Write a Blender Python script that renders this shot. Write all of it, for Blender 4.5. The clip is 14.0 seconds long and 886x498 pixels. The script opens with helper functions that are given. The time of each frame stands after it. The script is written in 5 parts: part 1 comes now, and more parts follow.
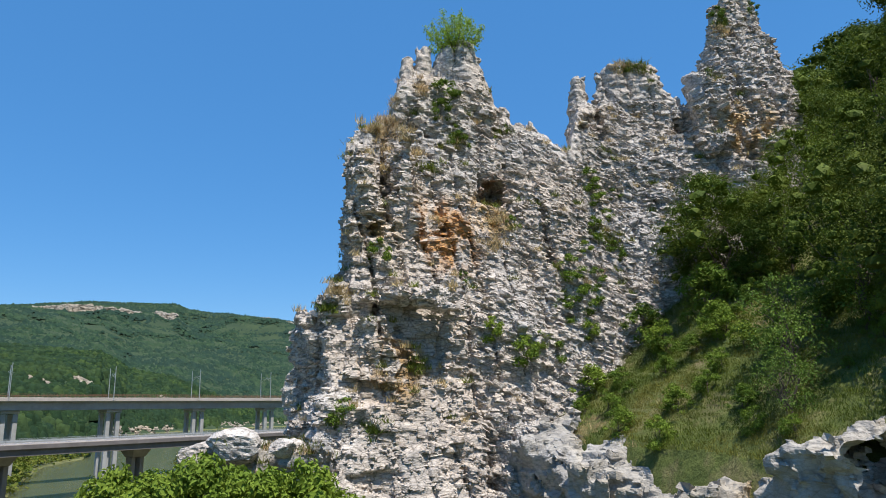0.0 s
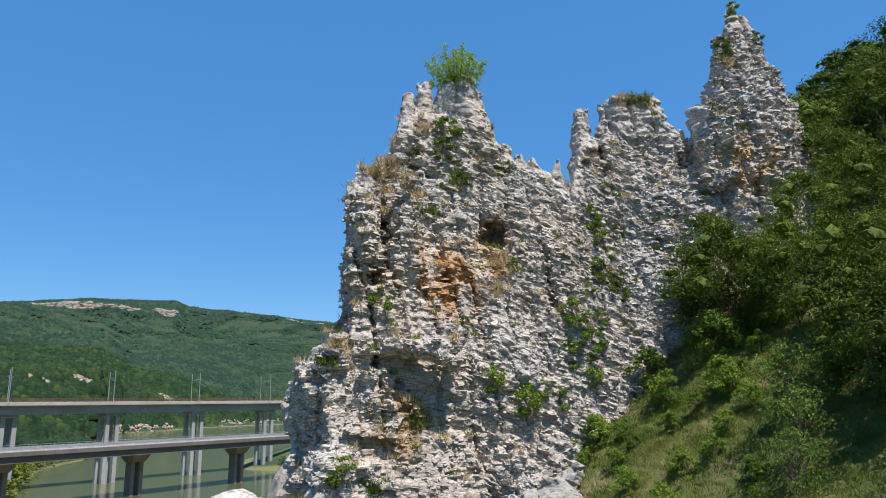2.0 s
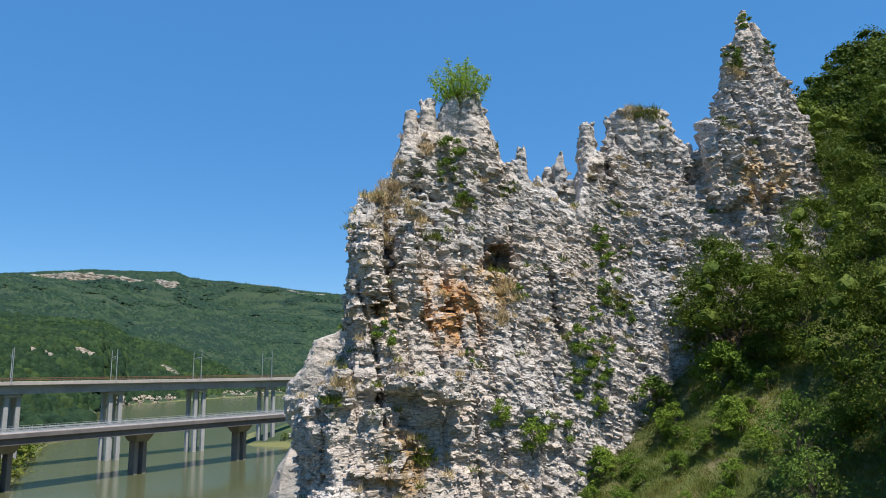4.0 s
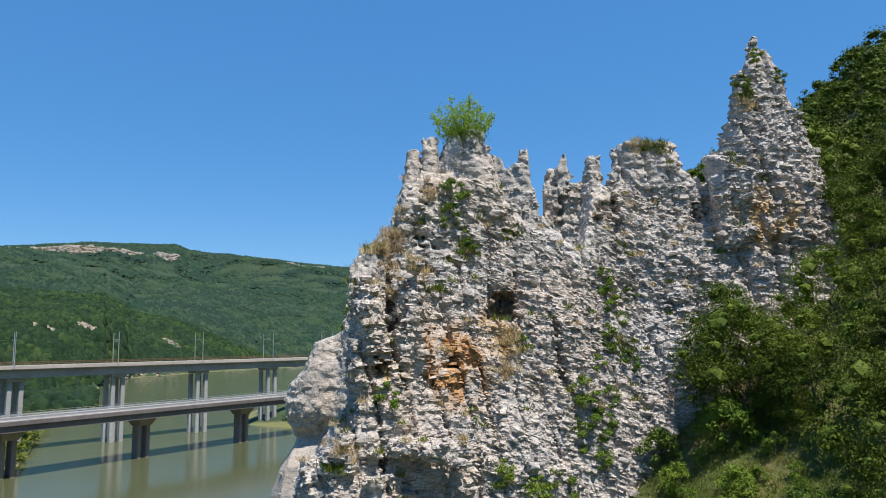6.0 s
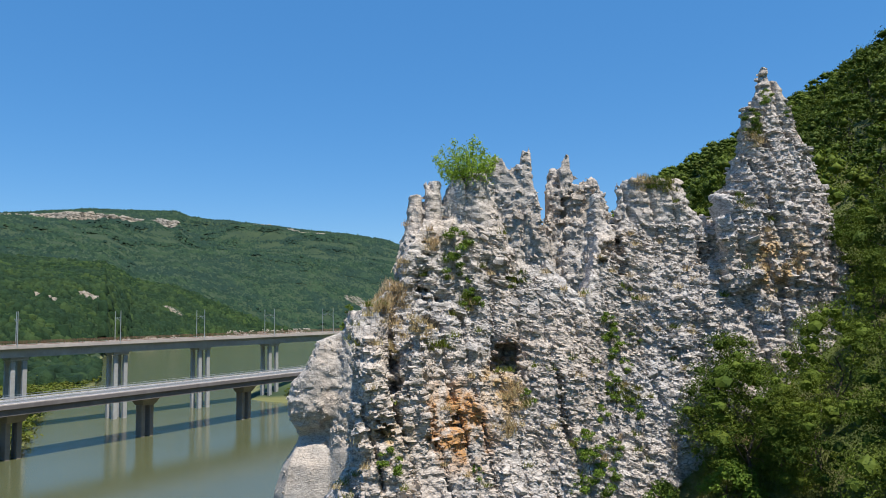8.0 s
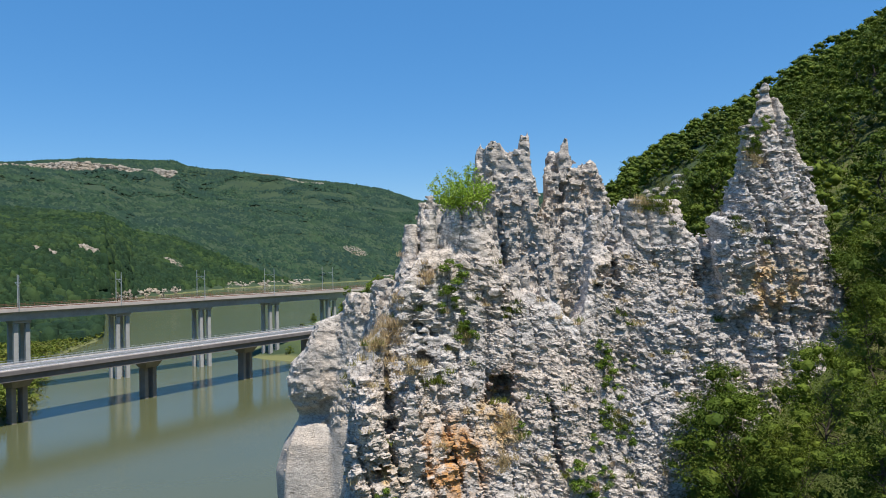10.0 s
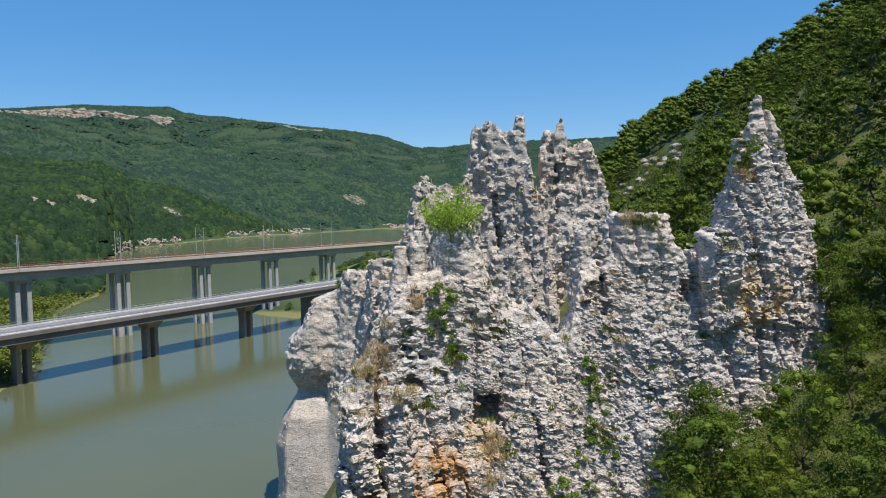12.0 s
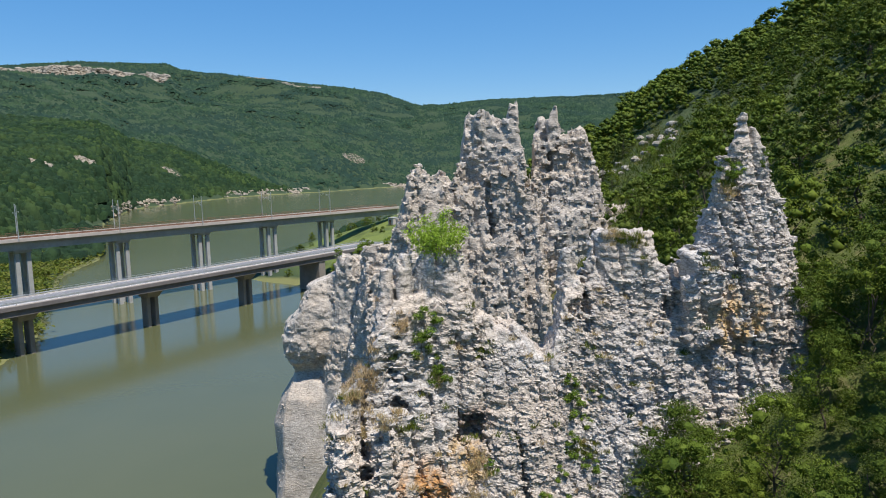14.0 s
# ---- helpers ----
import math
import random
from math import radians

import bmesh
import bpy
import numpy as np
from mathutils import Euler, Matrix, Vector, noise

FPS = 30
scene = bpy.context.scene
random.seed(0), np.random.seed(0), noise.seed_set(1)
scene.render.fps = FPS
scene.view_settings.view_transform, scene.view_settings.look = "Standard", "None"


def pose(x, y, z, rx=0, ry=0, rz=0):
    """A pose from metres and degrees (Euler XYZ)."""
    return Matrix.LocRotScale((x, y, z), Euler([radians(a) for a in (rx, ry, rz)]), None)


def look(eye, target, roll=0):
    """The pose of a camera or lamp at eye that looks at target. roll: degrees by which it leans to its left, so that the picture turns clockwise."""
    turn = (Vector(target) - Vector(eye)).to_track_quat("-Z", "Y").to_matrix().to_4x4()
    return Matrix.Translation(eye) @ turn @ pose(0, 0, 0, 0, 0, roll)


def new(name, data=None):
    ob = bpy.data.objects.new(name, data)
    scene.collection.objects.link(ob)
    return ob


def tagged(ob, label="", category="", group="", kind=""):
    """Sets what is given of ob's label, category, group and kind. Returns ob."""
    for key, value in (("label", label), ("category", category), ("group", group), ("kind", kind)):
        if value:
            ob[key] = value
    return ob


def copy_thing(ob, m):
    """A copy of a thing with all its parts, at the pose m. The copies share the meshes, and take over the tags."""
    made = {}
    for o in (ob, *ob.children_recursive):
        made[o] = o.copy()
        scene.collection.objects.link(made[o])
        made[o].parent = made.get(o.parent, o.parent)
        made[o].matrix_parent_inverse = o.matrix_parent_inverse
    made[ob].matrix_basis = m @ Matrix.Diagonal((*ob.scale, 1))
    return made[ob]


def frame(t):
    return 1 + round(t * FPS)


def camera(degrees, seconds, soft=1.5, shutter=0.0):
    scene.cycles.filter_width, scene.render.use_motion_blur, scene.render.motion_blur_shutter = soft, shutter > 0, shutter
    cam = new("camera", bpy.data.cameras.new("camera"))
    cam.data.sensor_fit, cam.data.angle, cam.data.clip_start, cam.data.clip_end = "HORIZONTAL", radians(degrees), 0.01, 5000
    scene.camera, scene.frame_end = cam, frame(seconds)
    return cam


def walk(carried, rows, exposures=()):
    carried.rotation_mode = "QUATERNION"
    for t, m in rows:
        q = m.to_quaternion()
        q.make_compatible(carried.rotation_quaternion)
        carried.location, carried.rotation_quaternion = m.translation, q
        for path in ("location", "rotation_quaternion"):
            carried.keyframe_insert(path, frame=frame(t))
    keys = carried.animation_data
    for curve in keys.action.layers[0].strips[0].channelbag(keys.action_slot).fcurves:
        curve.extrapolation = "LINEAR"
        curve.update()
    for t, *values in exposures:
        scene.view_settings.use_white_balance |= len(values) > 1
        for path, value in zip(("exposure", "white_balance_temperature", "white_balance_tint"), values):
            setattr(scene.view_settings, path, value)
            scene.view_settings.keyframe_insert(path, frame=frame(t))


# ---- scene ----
cam = camera(64.9, 14.0, soft=1.0)
METRES, EYE, TILT, LEAN, TURN = 24.0, 17.3, 13.2, 1.2, 0.0
ROWS = [
    (0.0, 0.0, 0.0, 0.0, 0.0, 0.0, -0.0),
    (0.5, -0.0002, 0.0041, 0.0206, -0.01, 0.02, -0.0),
    (1.0, -0.0005, 0.0086, 0.0441, 0.0, 0.03, -0.01),
    (1.5, -0.0015, 0.0126, 0.0683, 0.0, 0.02, -0.02),
    (2.0, -0.0033, 0.0178, 0.092, -0.01, -0.28, -0.04),
    (2.5, -0.0052, 0.0233, 0.1156, -0.01, -0.85, -0.02),
    (3.0, -0.0073, 0.0293, 0.1408, -0.01, -1.49, -0.02),
    (5.5, -0.0158, 0.0688, 0.3104, -0.01, -4.46, -0.02),
    (6.0, -0.0169, 0.0785, 0.3507, -0.0, -5.06, -0.02),
    (6.5, -0.0184, 0.088, 0.3922, 0.01, -5.64, -0.02),
    (7.0, -0.0199, 0.0974, 0.434, 0.01, -6.3, -0.02),
    (7.5, -0.0212, 0.1061, 0.4758, 0.02, -7.01, -0.02),
    (8.0, -0.0226, 0.1155, 0.5172, 0.01, -7.91, -0.03),
    (10.5, -0.0097, 0.1529, 0.7217, -0.06, -13.22, 0.03),
    (11.0, -0.0046, 0.1593, 0.7605, -0.07, -14.29, 0.04),
    (11.5, 0.0013, 0.1654, 0.7993, -0.07, -15.39, 0.04),
    (12.0, 0.0078, 0.1706, 0.836, -0.07, -16.5, 0.04),
    (12.5, 0.015, 0.1759, 0.8709, -0.07, -17.62, 0.05),
    (13.0, 0.0229, 0.1808, 0.9058, -0.07, -18.68, 0.06),
    (13.5, 0.031, 0.1856, 0.9405, -0.07, -19.36, 0.09),
    (14.0, 0.0398, 0.1904, 0.975, -0.06, -19.99, 0.1),
]
walk(cam, [(t, pose(0, 0, EYE, TILT, LEAN, TURN) @ pose(METRES * x, METRES * y, METRES * z, 90 + pitch, roll, yaw)) for t, x, y, z, yaw, pitch, roll in ROWS],
     [(0.0, 0.47), (6.0, 0.40), (14.0, 0.32)])

# ---- world, sun ----
SUN_EL, SUN_AZ = 68.3, 142.0      # degrees; azimuth clockwise from +y
world = bpy.data.worlds.new("sky")
world.use_nodes = True
scene.world = world
wn = world.node_tree.nodes
sky = wn.new("ShaderNodeTexSky")
sky.sky_type, sky.sun_disc = "NISHITA", False
sky.sun_elevation, sky.sun_rotation = radians(SUN_EL), radians(SUN_AZ)
sky.altitude, sky.air_density, sky.dust_density, sky.ozone_density = 300, 1.0, 0.1, 2.4
deep = wn.new("ShaderNodeHueSaturation")
deep.inputs["Saturation"].default_value = 1.36
deep.inputs["Hue"].default_value = 0.498
world.node_tree.links.new(sky.outputs[0], deep.inputs["Color"])
even = wn.new("ShaderNodeMix")      # thin summer haze evens out the clear sky
even.data_type = "RGBA"
even.inputs[0].default_value = 0.5
even.inputs[7].default_value = (0.70, 2.06, 4.7, 1)
world.node_tree.links.new(deep.outputs[0], even.inputs[6])
world.node_tree.links.new(even.outputs[2], wn["Background"].inputs[0])
wn["Background"].inputs[1].default_value = 0.118
sun = new("sun", bpy.data.lights.new("sun", "SUN"))
sun.data.energy, sun.data.angle, sun.data.color = 5.0, radians(0.5), (1.0, 0.94, 0.865)
_e, _a = radians(SUN_EL), radians(SUN_AZ)
sun.matrix_world = look((math.cos(_e) * math.sin(_a) * 300, math.cos(_e) * math.cos(_a) * 300, math.sin(_e) * 300), (0, 0, 0))

# ---- materials ----
def mat(name, rough=0.9):
    m = bpy.data.materials.new(name)
    m.use_nodes = True
    nt = m.node_tree
    b = nt.nodes["Principled BSDF"]
    b.inputs["Roughness"].default_value = rough
    if "Specular IOR Level" in b.inputs:
        b.inputs["Specular IOR Level"].default_value = 0.3
    return m, nt, b


def node(nt, kind, **values):
    n = nt.nodes.new(kind)
    for k, v in values.items():
        n.inputs[k.replace("_", " ")].default_value = v
    return n


def noise_tex(nt, scale, detail=4, rough=0.55, stretch=None):
    n = node(nt, "ShaderNodeTexNoise", Scale=scale, Detail=detail, Roughness=rough)
    g = nt.nodes.new("ShaderNodeNewGeometry")
    if stretch:
        mp = nt.nodes.new("ShaderNodeMapping")
        mp.inputs["Scale"].default_value = stretch
        nt.links.new(g.outputs["Position"], mp.inputs["Vector"])
        nt.links.new(mp.outputs[0], n.inputs["Vector"])
    else:
        nt.links.new(g.outputs["Position"], n.inputs["Vector"])
    return n.outputs["Fac"]


def ramp(nt, fac, *stops):
    r = nt.nodes.new("ShaderNodeValToRGB")
    e = r.color_ramp.elements
    while len(e) < len(stops):
        e.new(0.5)
    for el, (p, c) in zip(e, stops):
        el.position, el.color = p, (*c, 1) if len(c) == 3 else (c[0], c[0], c[0], 1)
    nt.links.new(fac, r.inputs[0])
    return r.outputs[0]


def mix(nt, fac, a, b, blend="MIX"):
    m = nt.nodes.new("ShaderNodeMix")
    m.data_type, m.blend_type = "RGBA", blend
    for sock, v in ((m.inputs[0], fac), (m.inputs[6], a), (m.inputs[7], b)):
        if isinstance(v, (int, float)):
            sock.default_value = v
        elif isinstance(v, tuple):
            sock.default_value = (*v, 1)
        else:
            nt.links.new(v, sock)
    return m.outputs[2]


def maths(nt, op, a, b=0.0, clamp=False):
    m = nt.nodes.new("ShaderNodeMath")
    m.operation, m.use_clamp = op, clamp
    for sock, v in zip(m.inputs, (a, b)):
        if isinstance(v, (int, float)):
            sock.default_value = v
        else:
            nt.links.new(v, sock)
    return m.outputs[0]


def bump(nt, b, height, strength=0.5, dist=0.05):
    n = node(nt, "ShaderNodeBump", Strength=strength, Distance=dist)
    nt.links.new(height, n.inputs["Height"])
    nt.links.new(n.outputs[0], b.inputs["Normal"])


def near_spot(nt, place, radius):
    """1 at the place, 0 past the radius, for stains with a shape of their own."""
    g = nt.nodes.new("ShaderNodeNewGeometry")
    d = nt.nodes.new("ShaderNodeVectorMath")
    d.operation = "DISTANCE"
    d.inputs[1].default_value = place
    nt.links.new(g.outputs["Position"], d.inputs[0])
    return maths(nt, "SUBTRACT", 1.0, maths(nt, "DIVIDE", d.outputs["Value"], radius), clamp=True)


def rock_material(name, pale, dark, tan, rust_spots=(), scale=1.0, relief=0.09, cracks=1.0):
    m, nt, b = mat(name, 0.92)
    n1 = noise_tex(nt, 0.9 * scale, 6, 0.65)
    n2 = noise_tex(nt, 5.0 * scale, 5, 0.7, (1, 1, 2.2))
    n3 = noise_tex(nt, 0.22 * scale, 3)
    col = mix(nt, ramp(nt, n1, (0.36, (0,)), (0.62, (1,))), dark, pale)
    col = mix(nt, ramp(nt, n3, (0.42, (0,)), (0.62, (0.8,))), col, tan)
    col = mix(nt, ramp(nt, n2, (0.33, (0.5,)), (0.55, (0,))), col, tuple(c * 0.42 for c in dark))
    n4 = noise_tex(nt, 0.55 * scale, 5, 0.7, (1, 1, 0.5))
    col = mix(nt, ramp(nt, n4, (0.50, (0,)), (0.68, (0.55,))), col, tuple(c * 0.66 for c in dark))
    rind = nt.nodes.new("ShaderNodeNewGeometry")
    col = mix(nt, maths(nt, "MULTIPLY", rind.outputs["Random Per Island"], 0.35), col, tuple(c * 0.8 for c in tan))
    isl = nt.nodes.new("ShaderNodeObjectInfo")
    col = mix(nt, maths(nt, "MULTIPLY", isl.outputs["Random"], 0.25), col, tan)
    for place, radius, colour in rust_spots:
        s = maths(nt, "MULTIPLY", near_spot(nt, place, radius), 2.2)
        s = maths(nt, "MULTIPLY", s, ramp(nt, noise_tex(nt, 1.6, 4, 0.6, (1, 1, 0.6)), (0.40, (0,)), (0.58, (1,))), clamp=True)
        col = mix(nt, s, col, colour)
    nt.links.new(col, b.inputs["Base Color"])
    g = nt.nodes.new("ShaderNodeNewGeometry")
    mp = nt.nodes.new("ShaderNodeMapping")
    mp.inputs["Scale"].default_value = (0.78, 0.78, 2.0)
    mp.inputs["Rotation"].default_value = (0, radians(7), 0)
    nt.links.new(g.outputs["Position"], mp.inputs["Vector"])
    wob = nt.nodes.new("ShaderNodeVectorMath")
    wob.operation = "ADD"
    nt.links.new(mp.outputs[0], wob.inputs[0])
    nt.links.new(node(nt, "ShaderNodeTexNoise", Scale=2.0, Detail=3.0).outputs["Color"], wob.inputs[1])
    vor = node(nt, "ShaderNodeTexVoronoi", Scale=4.2 * scale)
    vor.distance = "CHEBYCHEV"
    nt.links.new(wob.outputs[0], vor.inputs["Vector"])
    vor2 = node(nt, "ShaderNodeTexVoronoi", Scale=11.0 * scale)
    nt.links.new(wob.outputs[0], vor2.inputs["Vector"])
    h = mix(nt, 0.5, noise_tex(nt, 4.0 * scale, 8, 0.7, (1, 1, 2.5)), noise_tex(nt, 18.0 * scale, 4, 0.6))
    # Dark cell borders put crevice shade into the colour; crack lines below deepen it.
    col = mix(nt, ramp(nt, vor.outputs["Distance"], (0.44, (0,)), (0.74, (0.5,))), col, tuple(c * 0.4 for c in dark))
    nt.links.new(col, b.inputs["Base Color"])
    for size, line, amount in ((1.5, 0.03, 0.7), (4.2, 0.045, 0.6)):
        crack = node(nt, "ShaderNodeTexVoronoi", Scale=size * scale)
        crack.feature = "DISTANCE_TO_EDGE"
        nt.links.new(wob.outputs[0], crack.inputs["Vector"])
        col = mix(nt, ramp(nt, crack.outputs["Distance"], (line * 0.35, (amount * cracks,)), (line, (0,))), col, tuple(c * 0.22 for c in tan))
    nt.links.new(col, b.inputs["Base Color"])
    h = mix(nt, 0.30, h, vor.outputs["Distance"])
    h = mix(nt, 0.15, h, vor2.outputs["Distance"])
    bump(nt, b, h, 0.9, relief)
    return m


RUST, OCHRE = (0.47, 0.25, 0.095), (0.50, 0.34, 0.16)
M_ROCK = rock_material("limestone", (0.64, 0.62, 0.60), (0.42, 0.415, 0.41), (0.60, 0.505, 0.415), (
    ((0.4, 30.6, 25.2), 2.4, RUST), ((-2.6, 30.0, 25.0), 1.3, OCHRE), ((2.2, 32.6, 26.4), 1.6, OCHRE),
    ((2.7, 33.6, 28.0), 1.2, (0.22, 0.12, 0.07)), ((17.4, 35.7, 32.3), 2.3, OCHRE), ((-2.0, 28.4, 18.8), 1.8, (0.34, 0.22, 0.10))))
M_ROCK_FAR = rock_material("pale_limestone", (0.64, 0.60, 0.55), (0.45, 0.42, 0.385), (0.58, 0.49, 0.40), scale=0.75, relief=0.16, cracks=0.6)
# Limestone again, greyed and darkened: the ledge's shade is put into its colour.
M_SHADED_ROCK = rock_material("shaded_grey_rock", (0.46, 0.455, 0.45), (0.28, 0.285, 0.29), (0.40, 0.345, 0.26), (((9.7, 19.6, 15.0), 2.0, (0.42, 0.28, 0.10)),), cracks=0.25)
M_SHORE = rock_material("shore_rock", (0.45, 0.43, 0.385), (0.31, 0.29, 0.25), (0.42, 0.35, 0.26), scale=0.1, relief=0.5)


def leaf_material(name, a, b_, c, patchy=1.0):
    m, nt, b = mat(name, 0.7)
    b.inputs["Specular IOR Level"].default_value = 0.15
    g = nt.nodes.new("ShaderNodeNewGeometry")
    o = nt.nodes.new("ShaderNodeObjectInfo")
    col = ramp(nt, g.outputs["Random Per Island"], (0.0, a), (0.55, b_), (1.0, c))
    shade = ramp(nt, o.outputs["Random"], (0.0, tuple(0.62 * v for v in b_)), (0.45, b_), (1.0, (b_[0] * 1.65, b_[1] * 1.4, b_[2] * 1.3)))
    col = mix(nt, 0.5, col, shade)
    col = mix(nt, ramp(nt, noise_tex(nt, 0.21, 3, 0.6), (0.40, (0.75 * patchy,)), (0.54, (0,))), col, (a[0] * 0.62, a[1] * 0.72, a[2] * 0.9))
    col = mix(nt, ramp(nt, noise_tex(nt, 0.33, 2, 0.5, (1, 1, 0.9)), (0.54, (0,)), (0.66, (0.7 * patchy,))), col, (c[0] * 1.15, c[1] * 1.05, c[2]))
    col = mix(nt, ramp(nt, noise_tex(nt, 0.13, 2, 0.5), (0.56, (0,)), (0.66, (0.55 * patchy,))), col, (b_[0] * 0.95, b_[1] * 0.72, b_[2] * 1.9))
    nt.links.new(col, b.inputs["Base Color"])
    t = nt.nodes.new("ShaderNodeBsdfTranslucent")
    nt.links.new(col, t.inputs[0])
    s = nt.nodes.new("ShaderNodeMixShader")
    s.inputs[0].default_value = 0.24
    nt.links.new(b.outputs[0], s.inputs[1])
    nt.links.new(t.outputs[0], s.inputs[2])
    nt.links.new(s.outputs[0], nt.nodes["Material Output"].inputs[0])
    return m


M_LEAF = leaf_material("leaf", (0.048, 0.082, 0.010), (0.086, 0.132, 0.015), (0.155, 0.202, 0.024), 0.65)
M_LEAF_LIGHT = leaf_material("leaf_light", (0.06, 0.12, 0.02), (0.11, 0.19, 0.03), (0.17, 0.27, 0.05))
M_LEAF_BRIGHT = leaf_material("leaf_bright", (0.20, 0.31, 0.035), (0.27, 0.40, 0.05), (0.34, 0.47, 0.08), 0.0)
M_BUSH = leaf_material("bush_leaf", (0.08, 0.145, 0.018), (0.135, 0.21, 0.027), (0.20, 0.285, 0.04), 0.3)
M_GRASS = leaf_material("grass_green", (0.070, 0.110, 0.014), (0.108, 0.148, 0.020), (0.19, 0.19, 0.045))
M_STRAW = leaf_material("grass_dry", (0.42, 0.30, 0.15), (0.52, 0.40, 0.22), (0.38, 0.36, 0.14), 0.3)


def plain(name, colour, rough=0.8, grain=2.0, spread=0.25, metal=0.0, relief=0.01, stretch=None):
    m, nt, b = mat(name, rough)
    n = mix(nt, 0.5, noise_tex(nt, grain, 6, 0.65, stretch), noise_tex(nt, grain * 0.13, 3, 0.5, stretch))
    nt.links.new(ramp(nt, n, (0.3, tuple(c * (1 - spread) for c in colour)), (0.7, tuple(min(1, c * (1 + spread)) for c in colour))), b.inputs["Base Color"])
    b.inputs["Metallic"].default_value = metal
    if relief:
        bump(nt, b, n, 0.4, relief)
    return m


M_BARK = plain("bark", (0.10, 0.08, 0.06), 0.95, 8.0, 0.4, stretch=(1, 1, 0.2))
M_CONCRETE = plain("weathered_concrete", (0.36, 0.36, 0.35), 0.85, 0.8, 0.25)
M_CONCRETE_WARM = plain("pale_parapet_concrete", (0.45, 0.405, 0.37), 0.85, 0.6, 0.22)
M_FASCIA = plain("dark_fascia_concrete", (0.155, 0.14, 0.138), 0.9, 0.5, 0.35)
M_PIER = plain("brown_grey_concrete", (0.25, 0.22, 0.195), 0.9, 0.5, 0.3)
M_ASPHALT = plain("asphalt", (0.19, 0.19, 0.20), 0.85, 1.5, 0.2)
M_LINE = plain("white_road_paint", (0.7, 0.7, 0.7), 0.7, 3.0, 0.12)
M_STEEL = plain("galvanised_steel", (0.45, 0.47, 0.48), 0.5, 2.0, 0.15, 0.6)
M_BALLAST = plain("railway_ballast", (0.30, 0.25, 0.21), 0.95, 3.0, 0.3)
M_RUSTY = plain("rusty_steel", (0.17, 0.09, 0.06), 0.8, 2.0, 0.3)


def far_leaf_material(name, deep, mid, light, haze_blue):
    """Woodland far off: crowns that differ one by one, in darker and lighter stands, with distance haze put into the
    leaf colour.
    """
    m, nt, b = mat(name, 0.9)
    b.inputs["Specular IOR Level"].default_value = 0.1
    g = nt.nodes.new("ShaderNodeNewGeometry")
    col = ramp(nt, g.outputs["Random Per Island"], (0.0, deep), (0.55, mid), (1.0, light))
    # Patches of bluish tint: distance haze put into the leaf colour.
    col = mix(nt, ramp(nt, noise_tex(nt, 0.007, 5, 0.65), (0.43, (0,)), (0.58, (0.8,))), col, haze_blue)
    col = mix(nt, ramp(nt, noise_tex(nt, 0.012, 5, 0.65, (1.3, 0.8, 1)), (0.53, (0,)), (0.66, (0.6,))), col, tuple(1.15 * c for c in light))
    col = mix(nt, ramp(nt, noise_tex(nt, 0.1, 4, 0.7), (0.35, (0.55,)), (0.55, (0,))), col, tuple(0.55 * c for c in deep))
    nt.links.new(col, b.inputs["Base Color"])
    bump(nt, b, noise_tex(nt, 0.5, 5, 0.7), 1.0, 1.2)
    return m


# The farther wood is bluer, its haze being part of the base colours.
M_FAR_LEAF = far_leaf_material("hazed_far_foliage", (0.012, 0.033, 0.021), (0.023, 0.051, 0.029), (0.043, 0.075, 0.036), (0.020, 0.044, 0.034))
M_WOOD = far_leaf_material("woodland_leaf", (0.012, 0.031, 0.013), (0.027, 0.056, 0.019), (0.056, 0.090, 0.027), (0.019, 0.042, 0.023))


def ground_material():
    m, nt, b = mat("ground_cover", 0.95)
    grass = ramp(nt, noise_tex(nt, 0.5, 6, 0.7), (0.3, (0.055, 0.08, 0.018)), (0.5, (0.095, 0.118, 0.028)), (0.72, (0.21, 0.17, 0.085)))
    wood = ramp(nt, noise_tex(nt, 0.03, 6, 0.7), (0.3, (0.020, 0.040, 0.020)), (0.7, (0.042, 0.066, 0.028)))
    g = nt.nodes.new("ShaderNodeNewGeometry")
    ln = nt.nodes.new("ShaderNodeVectorMath")
    ln.operation = "LENGTH"
    nt.links.new(g.outputs["Position"], ln.inputs[0])
    col = mix(nt, ramp(nt, maths(nt, "DIVIDE", ln.outputs["Value"], 1000.0), (0.07, (0,)), (0.15, (1,))), grass, wood)
    sep = nt.nodes.new("ShaderNodeSeparateXYZ")
    nt.links.new(g.outputs["Position"], sep.inputs[0])
    low = maths(nt, "ADD", sep.outputs["Z"], maths(nt, "MULTIPLY", noise_tex(nt, 0.05, 4), 4.0))
    col = mix(nt, ramp(nt, maths(nt, "DIVIDE", low, 10.0), (0.27, (1,)), (0.34, (0,))), col, (0.15, 0.155, 0.06))
    meadow = maths(nt, "MULTIPLY", near_spot(nt, (-20, 296, 18), 58), 3.0, clamp=True)
    col = mix(nt, maths(nt, "MULTIPLY", meadow, ramp(nt, noise_tex(nt, 0.08, 4), (0.35, (0.3,)), (0.55, (1,)))), col, (0.13, 0.165, 0.04))
    nt.links.new(col, b.inputs["Base Color"])
    bump(nt, b, noise_tex(nt, 3.0, 6, 0.7), 0.8, 0.15)
    return m


M_GROUND = ground_material()


